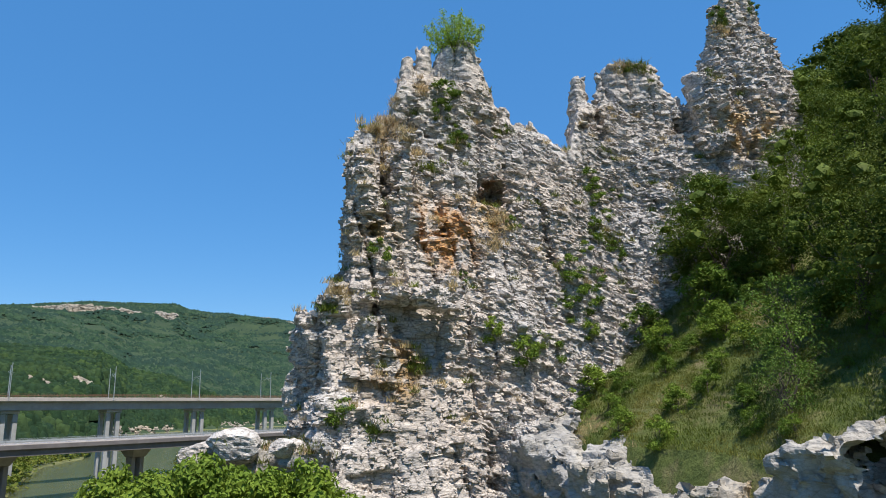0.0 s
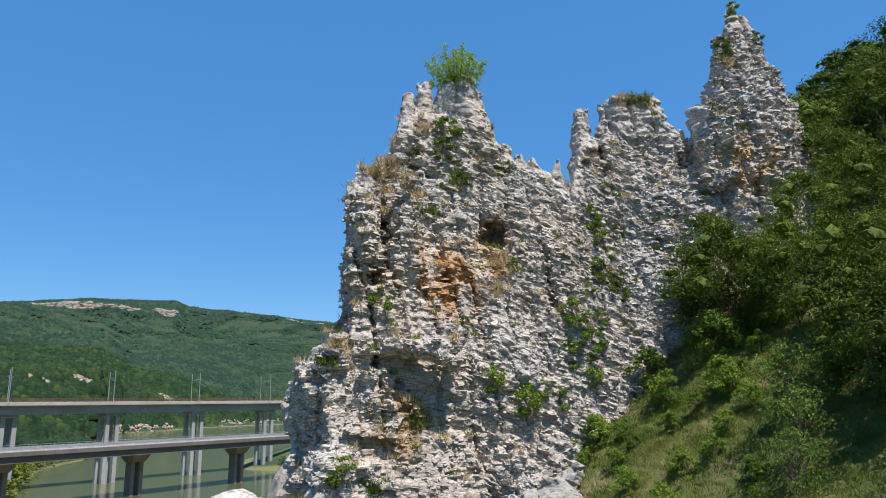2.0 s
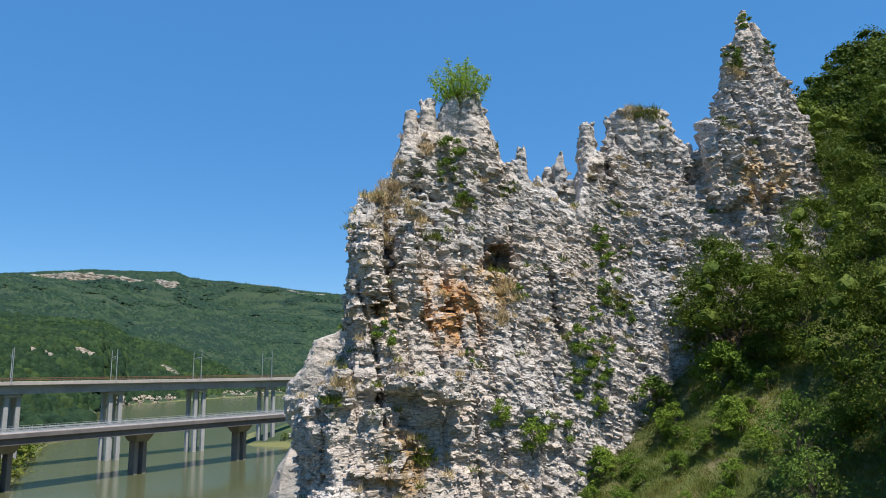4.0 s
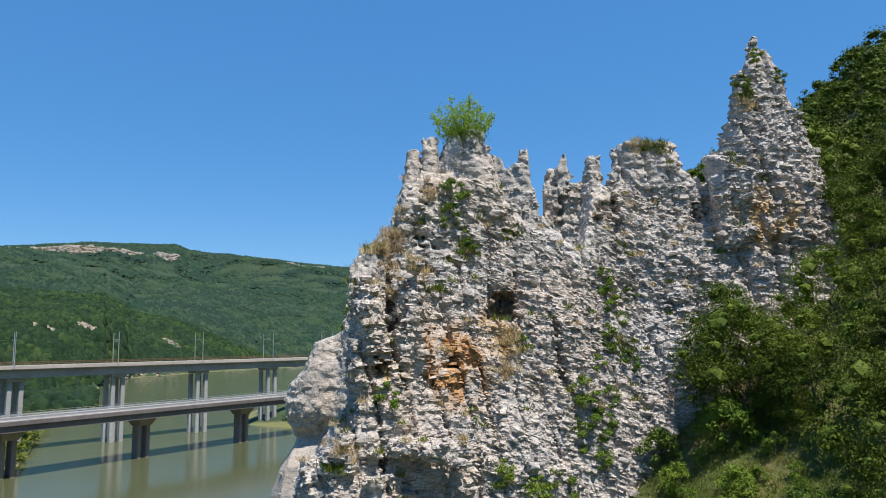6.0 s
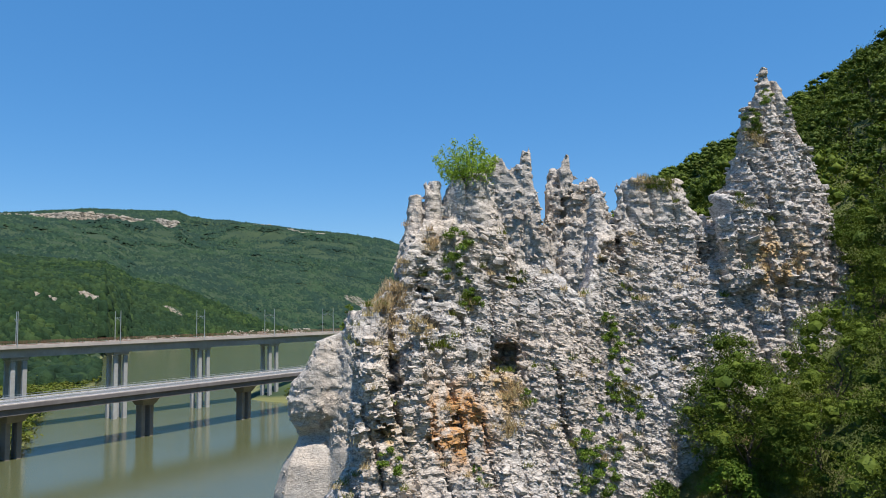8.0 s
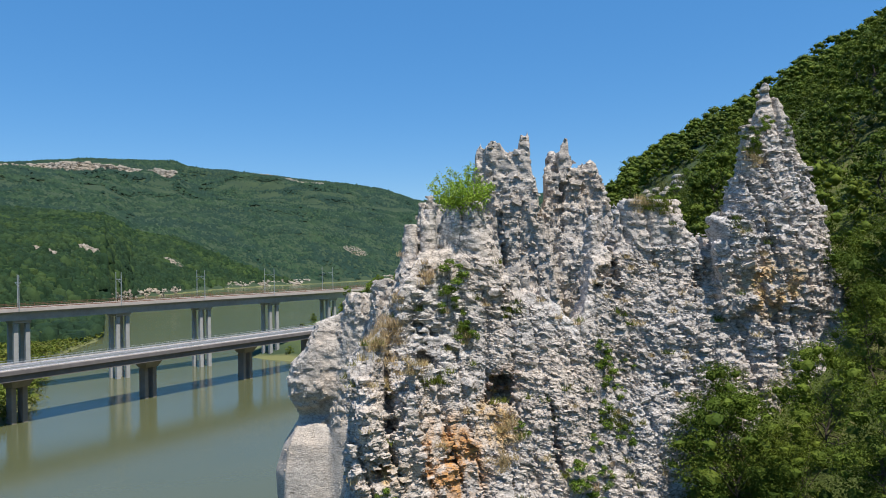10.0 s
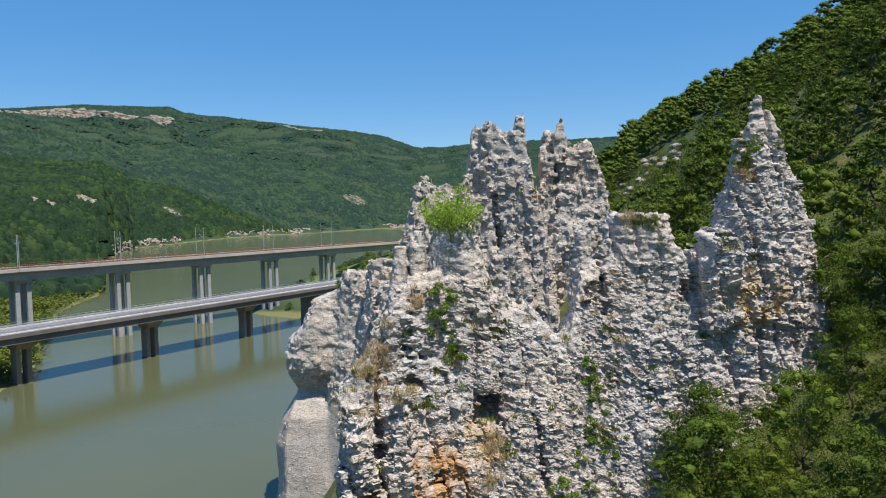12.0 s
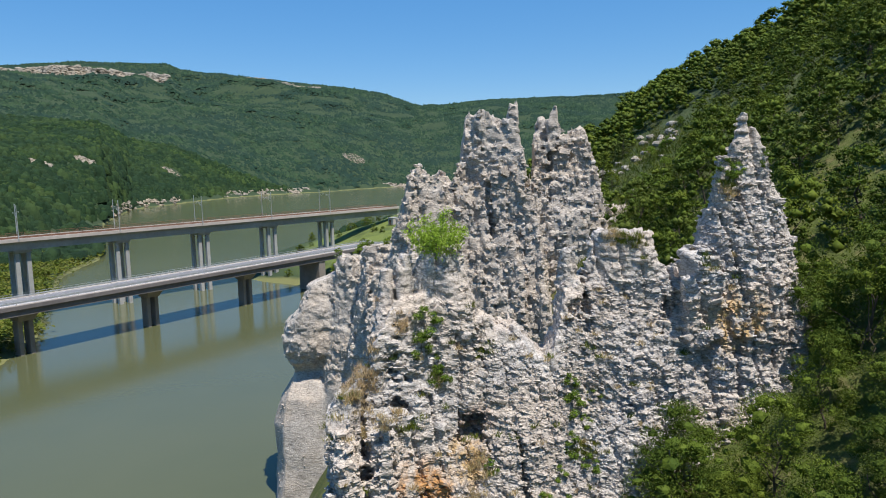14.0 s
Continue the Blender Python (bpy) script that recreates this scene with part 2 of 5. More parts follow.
def water_material():
    m, nt, b = mat("murky_green_water", 0.15)
    col = ramp(nt, noise_tex(nt, 0.012, 4, 0.6), (0.35, (0.080, 0.090, 0.044)), (0.65, (0.098, 0.104, 0.050)))
    nt.links.new(col, b.inputs["Base Color"])
    b.inputs["IOR"].default_value = 1.33
    b.inputs["Specular IOR Level"].default_value = 0.5
    bump(nt, b, noise_tex(nt, 0.9, 3, 0.6), 0.2, 0.05)
    return m


M_WATER = water_material()

# ---- mesh helpers ----
rng = np.random.default_rng(5)


def grid_mesh(name, verts, faces, material, smooth=False):
    """A mesh from arrays: verts (n, 3), faces (m, 3) or (m, 4)."""
    verts, faces = np.asarray(verts, np.float32), np.asarray(faces, np.int32)
    me = bpy.data.meshes.new(name)
    me.vertices.add(len(verts))
    me.vertices.foreach_set("co", verts.ravel())
    k = faces.shape[1]
    me.loops.add(faces.size)
    me.loops.foreach_set("vertex_index", faces.ravel())
    me.polygons.add(len(faces))
    me.polygons.foreach_set("loop_start", np.arange(0, faces.size, k, dtype=np.int32))
    me.polygons.foreach_set("use_smooth", np.full(len(faces), smooth, dtype=bool))
    me.update(calc_edges=True)
    me.validate()
    me.materials.append(material)
    return me


def part(name, data, material=None, parent=None, label=""):
    """Links a bmesh or a mesh as one object, under a thing or a part if one is given."""
    if isinstance(data, bmesh.types.BMesh):
        me = bpy.data.meshes.new(name)
        data.to_mesh(me)
        data.free()
        me.materials.append(material)
    else:
        me = data
    ob = new(name, me)
    if parent is not None:
        ob.parent = parent
    return tagged(ob, label)


def box(sx, sy, sz, at=(0, 0, 0), bevel=0.0, top=(1, 1)):
    """A box with its base centre at a place; top: scale of its upper face."""
    bm = bmesh.new()
    bmesh.ops.create_cube(bm, size=1)
    for v in bm.verts:
        k = top if v.co.z > 0 else (1, 1)
        v.co = Vector((v.co.x * sx * k[0], v.co.y * sy * k[1], (v.co.z + 0.5) * sz)) + Vector(at)
    if bevel:
        bmesh.ops.bevel(bm, geom=bm.edges[:], offset=bevel, segments=1, affect="EDGES")
    return bm


def rod(a, b, r0, r1, sides=6):
    bm = bmesh.new()
    a, b = Vector(a), Vector(b)
    m = Matrix.Translation((a + b) / 2) @ (b - a).to_track_quat("Z", "Y").to_matrix().to_4x4()
    bmesh.ops.create_cone(bm, cap_ends=True, segments=sides, radius1=r0, radius2=r1, depth=(b - a).length, matrix=m)
    return bm


def join(bms):
    out = bmesh.new()
    for bm in bms:
        me = bpy.data.meshes.new("tmp")
        bm.to_mesh(me)
        bm.free()
        out.from_mesh(me)
        bpy.data.meshes.remove(me)
    return out


# ---- lattice noise on arrays ----
TABLE = np.random.default_rng(11).random((32, 32, 32)).astype(np.float32) * 2 - 1


def value_noise(p):
    """Smooth noise from -1 to 1 at points (n, 3)."""
    i = np.floor(p).astype(np.int64)
    f = (p - i).astype(np.float32)
    f = f * f * (3 - 2 * f)
    i &= 31
    j = (i + 1) & 31
    x0, y0, z0, x1, y1, z1 = i[:, 0], i[:, 1], i[:, 2], j[:, 0], j[:, 1], j[:, 2]
    fx, fy, fz = f[:, 0], f[:, 1], f[:, 2]
    def along(y, z):
        return TABLE[x0, y, z] * (1 - fx) + TABLE[x1, y, z] * fx
    a = along(y0, z0) * (1 - fy) + along(y1, z0) * fy
    b = along(y0, z1) * (1 - fy) + along(y1, z1) * fy
    return a * (1 - fz) + b * fz


def fbm(p, octaves=3):
    out, amp = 0, 1.0
    for k in range(octaves):
        out = out + amp * value_noise(p * 2.0 ** k + 7.3 * k)
        amp *= 0.5
    return out


def block_hash(a, b, c):
    """A random number for each whole-number cell."""
    h = (a.astype(np.int64) * 73856093) ^ (b.astype(np.int64) * 19349663) ^ (c.astype(np.int64) * 83492791)
    h = (h ^ (h >> 13)) * 1274126177
    return ((h ^ (h >> 16)) & 1023) / 1023.0


def bedded(p, thick, length, amp, dip=0.45, seed=0, wob=0.35):
    """Offsets of broken beds: layers of a thickness, cut into blocks of a length."""
    w = value_noise(p * 0.25 + seed) * wob + 0.06 * p[:, 0] - 0.03 * p[:, 1] + dip * np.clip(p[:, 0] - 1.0, 0, 10)
    k = np.floor((p[:, 2] + w) / thick)
    sh = block_hash(k, k * 0, k * 0 + seed)
    ln = length * (0.6 + sh)
    i = np.floor((p[:, 0] * 0.92 + p[:, 1] * 0.4 + value_noise(p * 0.6 + 3) * 0.25) / ln + sh * 9)
    j = np.floor((p[:, 1] * 0.92 - p[:, 0] * 0.4 + value_noise(p * 0.6 + 9) * 0.25) / ln + sh * 5)
    return amp * 1.15 * (block_hash(i, j, k + seed) - 0.5) + 0.38 * amp * (sh - 0.5)


CELLS = np.random.default_rng(12).random((32, 32, 32, 7)).astype(np.float32)


def facets(p, size, amp, tilt, dip=0.0, seed=0):
    """Angular broken faces: each cell of a jittered lattice is set in or out and tilted by chance."""
    size = np.array(size)
    q = p + seed
    q[:, 2] += dip * np.clip(p[:, 0] - 1.0, 0, 10) + 0.05 * p[:, 0]
    q = q / size
    base = np.floor(q - 0.5).astype(np.int64)
    best = np.full(len(q), 1e9, np.float32)
    out = np.zeros(len(q), np.float32)
    for dx in (0, 1):
        for dy in (0, 1):
            for dz in (0, 1):
                c = base + np.array((dx, dy, dz))
                h = CELLS[c[:, 0] & 31, c[:, 1] & 31, c[:, 2] & 31]
                off = (q - c - 0.12 - 0.76 * h[:, :3]).astype(np.float32)
                d2 = (off * off).sum(1)
                near = d2 < best
                val = amp * (h[:, 3] - 0.5) + tilt * ((h[:, 4:7] - 0.5) * off * size.astype(np.float32)).sum(1)
                out = np.where(near, val, out)
                best = np.where(near, d2, best)
    return out


def no_shear(x, z):
    return 0 * x


def surface(field, detail, lo, hi, step, reach=1.6, coarse=4, shear=no_shear):
    """The zero surface of field + detail on a grid (surface nets). Returns verts, quads and a function giving the front face's y at (x, z)."""
    lo, hi = np.array(lo, float), np.array(hi, float)
    n = (np.ceil((hi - lo) / (step * coarse)).astype(int)) * coarse + 1
    cn = (n - 1) // coarse + 1
    ax = [lo[k] + np.arange(cn[k]) * step * coarse for k in range(3)]
    cg = np.stack(np.meshgrid(*ax, indexing="ij"), -1).reshape(-1, 3)
    cg[:, 1] += shear(cg[:, 0], cg[:, 2])
    cd = field(cg).reshape(cn).astype(np.float32)
    g = cd
    for k in range(3):      # linear upsampling, axis by axis
        g = np.moveaxis(g, k, 0)
        w = (np.arange(coarse) / coarse).reshape((1, coarse) + (1,) * (g.ndim - 1)).astype(np.float32)
        up = (g[:-1, None] * (1 - w) + g[1:, None] * w).reshape((-1,) + g.shape[1:])
        g = np.moveaxis(np.concatenate([up, g[-1:]], 0), 0, k)
    g = np.ascontiguousarray(g)
    ids = np.argwhere(np.abs(g) < reach)
    pts = lo + ids * step
    pts[:, 1] += shear(pts[:, 0], pts[:, 2])
    for s in range(0, len(ids), 400000):
        q, i = pts[s:s + 400000], ids[s:s + 400000]
        g[i[:, 0], i[:, 1], i[:, 2]] = field(q) + detail(q)
    inside = g < 0
    c = inside[:-1, :-1, :-1].astype(np.int8)
    for dx, dy, dz in ((1, 0, 0), (0, 1, 0), (0, 0, 1), (1, 1, 0), (1, 0, 1), (0, 1, 1), (1, 1, 1)):
        c = c + inside[dx:n[0] - 1 + dx, dy:n[1] - 1 + dy, dz:n[2] - 1 + dz]
    cells = np.argwhere((c > 0) & (c < 8))
    index = np.full(n - 1, -1, np.int32)
    index[cells[:, 0], cells[:, 1], cells[:, 2]] = np.arange(len(cells))
    total, count = np.zeros((len(cells), 3)), np.zeros((len(cells), 1))
    corners = [(a, b, d) for a in (0, 1) for b in (0, 1) for d in (0, 1)]
    val = {k: g[cells[:, 0] + k[0], cells[:, 1] + k[1], cells[:, 2] + k[2]] for k in corners}
    for a in corners:
        for k in range(3):
            if a[k] == 0:
                b = tuple(1 if m == k else a[m] for m in range(3))
                cross = (val[a] < 0) != (val[b] < 0)
                t = np.where(cross, val[a] / np.where(cross, val[a] - val[b], 1), 0)
                pos = np.tile(np.array(a, float), (len(cells), 1))
                pos[:, k] += t
                total += pos * cross[:, None]
                count += cross[:, None]
    verts = lo + (cells + total / np.maximum(count, 1)) * step
    verts[:, 1] += shear(verts[:, 0], verts[:, 2])
    quads = []
    for k in range(3):
        u, v = (k + 1) % 3, (k + 2) % 3
        a = [slice(None)] * 3
        b = [slice(None)] * 3
        a[k], b[k] = slice(0, -1), slice(1, None)
        diff = inside[tuple(a)] != inside[tuple(b)]
        e = np.argwhere(diff)
        e = e[(e[:, u] > 0) & (e[:, v] > 0) & (e[:, u] < n[u] - 1) & (e[:, v] < n[v] - 1)]
        flip = inside[tuple(a)][e[:, 0], e[:, 1], e[:, 2]]
        cell = []
        for du, dv in ((-1, -1), (0, -1), (0, 0), (-1, 0)):
            q = e.copy()
            q[:, u] += du
            q[:, v] += dv
            cell.append(index[q[:, 0], q[:, 1], q[:, 2]])
        f = np.stack(cell, 1)
        f[~flip] = f[~flip][:, ::-1]
        quads.append(f)
    quads = np.concatenate(quads)
    quads = quads[(quads >= 0).all(1)]

    def front_y(x, z):
        i, m = int(round((x - lo[0]) / step)), int(round((z - lo[2]) / step))
        if not (0 <= i < n[0] and 0 <= m < n[2]):
            return None
        hit = np.flatnonzero(inside[i, :, m])
        return lo[1] + hit[0] * step + float(shear(np.float64(x), np.float64(z))) if len(hit) else None

    def top_z(x, y):
        for z in np.arange(hi[2], lo[2], -step):
            i, m = int(round((x - lo[0]) / step)), int(round((z - lo[2]) / step))
            k = int(round((y - float(shear(np.float64(x), np.float64(z))) - lo[1]) / step))
            if 0 <= i < n[0] and 0 <= m < n[2] and 0 <= k < n[1] and inside[i, k, m]:
                return float(z)
        return None
    return verts, quads, front_y, top_z


def rooted(verts, quads, least=1500):
    """Leaves out loose bits: keeps only the connected pieces of a surface that are large."""
    root = np.arange(len(verts))
    a = quads.ravel()
    b = np.roll(quads, 1, axis=1).ravel()
    while True:
        m = np.minimum(root[a], root[b])
        nxt = root.copy()
        np.minimum.at(nxt, root[a], m)
        np.minimum.at(nxt, root[b], m)
        while (nxt != nxt[nxt]).any():
            nxt = nxt[nxt]
        if (nxt == root).all():
            break
        root = nxt
    big = np.bincount(root, minlength=len(verts)) >= least
    return quads[big[root[quads[:, 0]]]]


def smin(a, b, k):
    h = np.clip(0.5 + 0.5 * (b - a) / k, 0, 1)
    return b * (1 - h) + a * h - k * h * (1 - h)


def spike(p, x, y, z0, z1, ax, ay, tx, ty=None):
    """A tapered column: half-widths ax, ay at z0 and tx, ty at its top z1."""
    ty = tx if ty is None else ty
    t = np.clip((p[:, 2] - z0) / (z1 - z0), -0.3, 1.0)
    a, b = ax + (tx - ax) * t, ay + (ty - ay) * t
    r = np.sqrt(((p[:, 0] - x) / a) ** 2 + ((p[:, 1] - y) / b) ** 2)
    return np.maximum((r - 1) * np.minimum(a, b), p[:, 2] - z1)


def hole(p, x, y, z, a, b, c):
    q = np.sqrt(((p[:, 0] - x) / a) ** 4 + ((p[:, 1] - y) / b) ** 4 + ((p[:, 2] - z) / c) ** 4) ** 0.5
    return (q - 1) * min(a, b, c)


# ---- ground ----
def ground_z(x, y):
    x, y = np.asarray(x, float), np.asarray(y, float)
    p = np.stack([x, y, x * 0], -1).reshape(-1, 3)
    n_small = fbm(p * 0.35, 3).reshape(x.shape)
    n_mid = fbm(p * 0.03 + 4, 3).reshape(x.shape)
    n_big = fbm(p * 0.0035 + 9, 4).reshape(x.shape)
    # near hillside rising to the right, with a spur that ends past y = 150
    b = np.interp(y, (-200, 0, 18, 26, 31, 40, 63, 108, 150), (9, 11, 16.6, 18.8, 20.2, 23.0, 26, 27.5, 31))
    hill = b + 0.7 * (x - 10) - 0.65 * np.maximum(0, y - 150) + 0.3 * n_small + 1.6 * n_mid * np.clip((np.hypot(x, y) - 30) / 60, 0, 1)
    hill = hill - 15 * np.clip((x + 12) / 6, 0, 1) * np.clip((16 - x) / 4, 0, 1) * np.clip((y - 42) / 8, 0, 1) * np.clip((74 - y) / 6, 0, 1)
    hill = hill - 6.0 * np.clip((x - 46) / 18, 0, 1) * np.clip((y - 90) / 40, 0, 1)
    hill = np.where(x < -8, hill - 0.9 * (-8 - x), hill)
    # the grass ends at a rocky edge that runs from the fin's foot towards the camera
    edge = ((x - 4.2) * 14.5 + (y - 29.5) * 6.5) / 15.9
    hill = hill - 5.0 * np.clip(-edge / 2.0, 0, 1) * np.clip((45 - y) / 10, 0, 1)
    hill = np.maximum(hill, 13.6 - 0.22 * ((x + 6.5) ** 2 * 0.5 + (y - 22.5) ** 2 * 0.7) + 0.4 * n_small)
    # wooded bank where both bridges land
    bank = 25 - 0.33 * np.hypot((x + 2) * 0.9, (y - 318) * 0.8) + 1.0 * n_mid
    # valley sides across the lake, by azimuth and distance
    az, r = np.degrees(np.arctan2(x, y)), np.hypot(x, y)
    shore = np.interp(az, (-180, -60, -40, -33, -30.8, -29, -26.4, -25.9, -24, -21.4, -17, -14, -10, -4, 5, 30, 60, 180),
                      (150, 150, 160, 178, 199, 317, 372, 650, 880, 960, 1130, 1206, 1269, 1470, 1500, 1400, 900, 150))
    foot = np.maximum(shore, np.interp(az, (-180, -60, -40, -33, -29, -26, -25, 180), (300, 350, 420, 470, 560, 640, 0, 0)))
    d = r - shore
    up = np.maximum(0, r - foot)
    crest = np.interp(az, (-180, -60, -33, -27, -21, -20, -16, -8, -5, -1.5, 1, 4, 14, 30, 60, 180),
                      (250, 300, 374, 402, 406, 387, 368, 331, 312, 256, 264, 276, 280, 290, 250, 200))
    k = np.clip(up / (2600 - foot), 0, 1)
    far = np.where(d < 0, 0.05 * d, np.minimum(2.2, d * 0.12) + crest * (0.86 * k ** 1.25 + 0.14 * (1 - np.exp(-up / 160.0))) * (1 + 0.20 * n_big * np.clip(4 * k * (1 - k), 0, 1)))
    far = np.where(k >= 1, far - 0.08 * np.maximum(0, r - 2600), far) + 1.5 * n_mid * np.clip(d / 100, 0, 1)
    # the plateau ends in a cliff, and a pale terrace lies along the ridge
    far = far - 44 * k ** 2 * np.clip((2440 - r) / 36, 0, 1) * np.clip((-20.8 - az) / 0.8, 0, 1)
    far = far - 11 * k ** 2 * np.clip((2520 - r) / 30, 0, 1) * np.clip((az + 20.8) / 0.8, 0, 1) * np.clip((-8.5 - az) / 2, 0, 1)
    return np.maximum(np.maximum(np.maximum(far, -5), hill), bank)


azs = np.radians(np.concatenate([np.arange(-180, -42, 4.0), np.arange(-42, 42, 0.3), np.arange(42, 180, 4.0)]))
rs = np.concatenate([[0.0], np.geomspace(1.5, 2380, 215), np.arange(2396, 2560, 12.0), np.geomspace(2580, 4600, 14)])
A, Rr = np.meshgrid(azs, rs, indexing="ij")
gx, gy = Rr * np.sin(A), Rr * np.cos(A)
gv = np.stack([gx, gy, ground_z(gx, gy)], -1).reshape(-1, 3)
na, nr = len(azs), len(rs)
ii, jj = np.meshgrid(np.arange(na), np.arange(nr - 1), indexing="ij")
i2 = (ii + 1) % na
gf = np.stack([ii * nr + jj, ii * nr + jj + 1, i2 * nr + jj + 1, i2 * nr + jj], -1).reshape(-1, 4)
ground = part("ground", grid_mesh("ground", gv, gf[:, ::-1], M_GROUND, True))
tagged(ground, "grassy and wooded valley ground sloping to the lake", "ground", kind="structure")

wv = np.array([(-4500, -1500, 0), (4500, -1500, 0), (4500, 4600, 0), (-4500, 4600, 0)])
water = part("water", grid_mesh("water", wv, [(0, 1, 2, 3)], M_WATER))
tagged(water, "calm murky green lake water with soft reflections", "water", kind="structure")

# ---- front rock fin ----
TOP_X = (-6.5, -4.6, -4.2, -3.2, -2.1, -1.0, 0.4, 2.0, 3.0, 3.4, 5.2, 6.9, 7.6, 8.1, 9.4, 13.3, 14.5, 16, 22, 24)
TOP_Z = (21.5, 23, 29.0, 30.2, 32.0, 34.4, 34.9, 34.9, 34.0, 32.9, 32.1, 30.4, 31.4, 33.6, 34.9, 35.4, 34.6, 34.8, 33.5, 28)


def fin_front(x, z):
    return 31 + 0.44 * (np.clip(x, -20, 9) + 2.6) + 0.05 * np.maximum(0, x - 9) + 0.30 * (z - 30)


def fin_field(p):
    w = np.stack([fbm(p * 0.33 + 1, 2), fbm(p * 0.33 + 5, 2), fbm(p * 0.33 + 8, 2)], -1) * np.array([0.30, 0.42, 0.15])
    q = p + w
    x, y, z = q.T
    f = fin_front(x, z)
    back = fin_front(x, 30 + 0 * z) + 4.2 - 0.12 * (z - 30)
    col = np.floor((p[:, 0] + 0.25 * value_noise(p * 0.8)) / 0.55)
    top = np.interp(x, TOP_X, TOP_Z) + 0.9 * (block_hash(col, col * 0, col * 0 + 3) - 0.45)
    left = np.interp(z, (10, 19, 21.5, 23.5, 30), (-7.2, -5.8, -5.3, -4.15, -4.15))
    d = np.maximum.reduce([(f - y) * 0.93, y - back, (z - top) * 0.8, left - x - 0.35 * (y - 30), x - 18.5])
    d = smin(d, spike(q, -1.72, 34.2, 31, 35.9, 0.95, 1.0, 0.36), 0.12)
    d = smin(d, spike(q, -0.8, 34.3, 31, 36.6, 0.9, 1.0, 0.36), 0.12)
    d = smin(d, spike(q, 1.05, 35.0, 32.6, 36.8, 2.5, 1.4, 0.8), 0.2)
    d = smin(d, spike(q, 8.45, 38.0, 30, 36.4, 1.1, 1.2, 0.4), 0.15)
    d = smin(d, spike(q, 11.6, 38.6, 30, 37.2, 3.4, 2.0, 1.7, 0.9), 0.2)
    d = smin(d, spike(q, 18.55, 38.9, 30, 43.7, 4.1, 3.2, 0.22, 0.22), 0.25)
    d = smin(d, spike(q, 17.3, 38.6, 32, 41.3, 2.2, 2.1, 0.35, 0.45), 0.15)
    d = smin(d, spike(q, 20.1, 38.9, 30, 39.2, 1.7, 1.8, 0.45, 0.5), 0.2)
    # projecting slabs and ribs on the lake side
    for b in ((-3.45, 30.2, 26.4, 0.65, 0.9, 3.0), (-1.8, 30.5, 26.3, 0.62, 0.8, 2.6), (-3.4, 28.4, 20.2, 1.1, 0.8, 1.5), (-4.5, 28.8, 20.6, 0.9, 0.9, 1.3), (-0.7, 28.5, 21.9, 1.3, 0.5, 0.4),
              (15.6, 37.0, 33.5, 1.0, 1.0, 2.6)):
        d = np.minimum(d, hole(q, *b))
    d = smin(d, spike(q, -4.9, 29.6, 12, 21.6, 2.6, 2.0, 1.0, 1.0), 0.3)
    # cave, recesses and clefts
    for h in ((2.75, 32.9, 27.8, 0.62, 1.7, 0.8), (0.4, 30.2, 25.35, 1.35, 1.1, 0.5), (-2.75, 29.5, 25.1, 0.5, 1.2, 0.5),
              (-2.6, 29.9, 27.6, 0.17, 1.2, 2.1), (-1.05, 30.0, 27.0, 0.13, 1.0, 1.7), (-1.55, 28.2, 19.9, 0.55, 0.5, 0.7),
              (-1.25, 33.6, 34.6, 0.13, 1.0, 1.5), (9.3, 36.6, 34.6, 0.17, 1.2, 2.0), (8.6, 36.6, 33.2, 0.35, 0.8, 0.55),
              (7.6, 31.0, 14.4, 1.6, 1.6, 1.6), (2.2, 28.5, 15.8, 0.5, 0.7, 1.6), (17.6, 35.4, 33.0, 0.35, 0.9, 2.2), (17.75, 36.9, 39.4, 0.28, 1.3, 2.0), (5.0, 33.0, 26.5, 0.14, 0.7, 2.4), (13.7, 36.6, 33.2, 0.2, 0.8, 1.8)):
        d = np.maximum(d, -hole(q, *h))
    return d


def joints(p, spacing, width):
    """1 on upright cracks across the face, 0 away from them."""
    u = (p[:, 0] * 0.92 + p[:, 1] * 0.4) / spacing + 0.35 * value_noise(p * np.array((0.3, 0.3, 0.22)) + 2) + 0.06 * p[:, 2]
    k = np.round(u)
    off = (u - k + 0.35 * (block_hash(k, k * 0, k * 0 + 21) - 0.5)) * spacing
    return np.exp(-(off / width) ** 2) * (value_noise(p * 0.35 + 12) > -0.25)


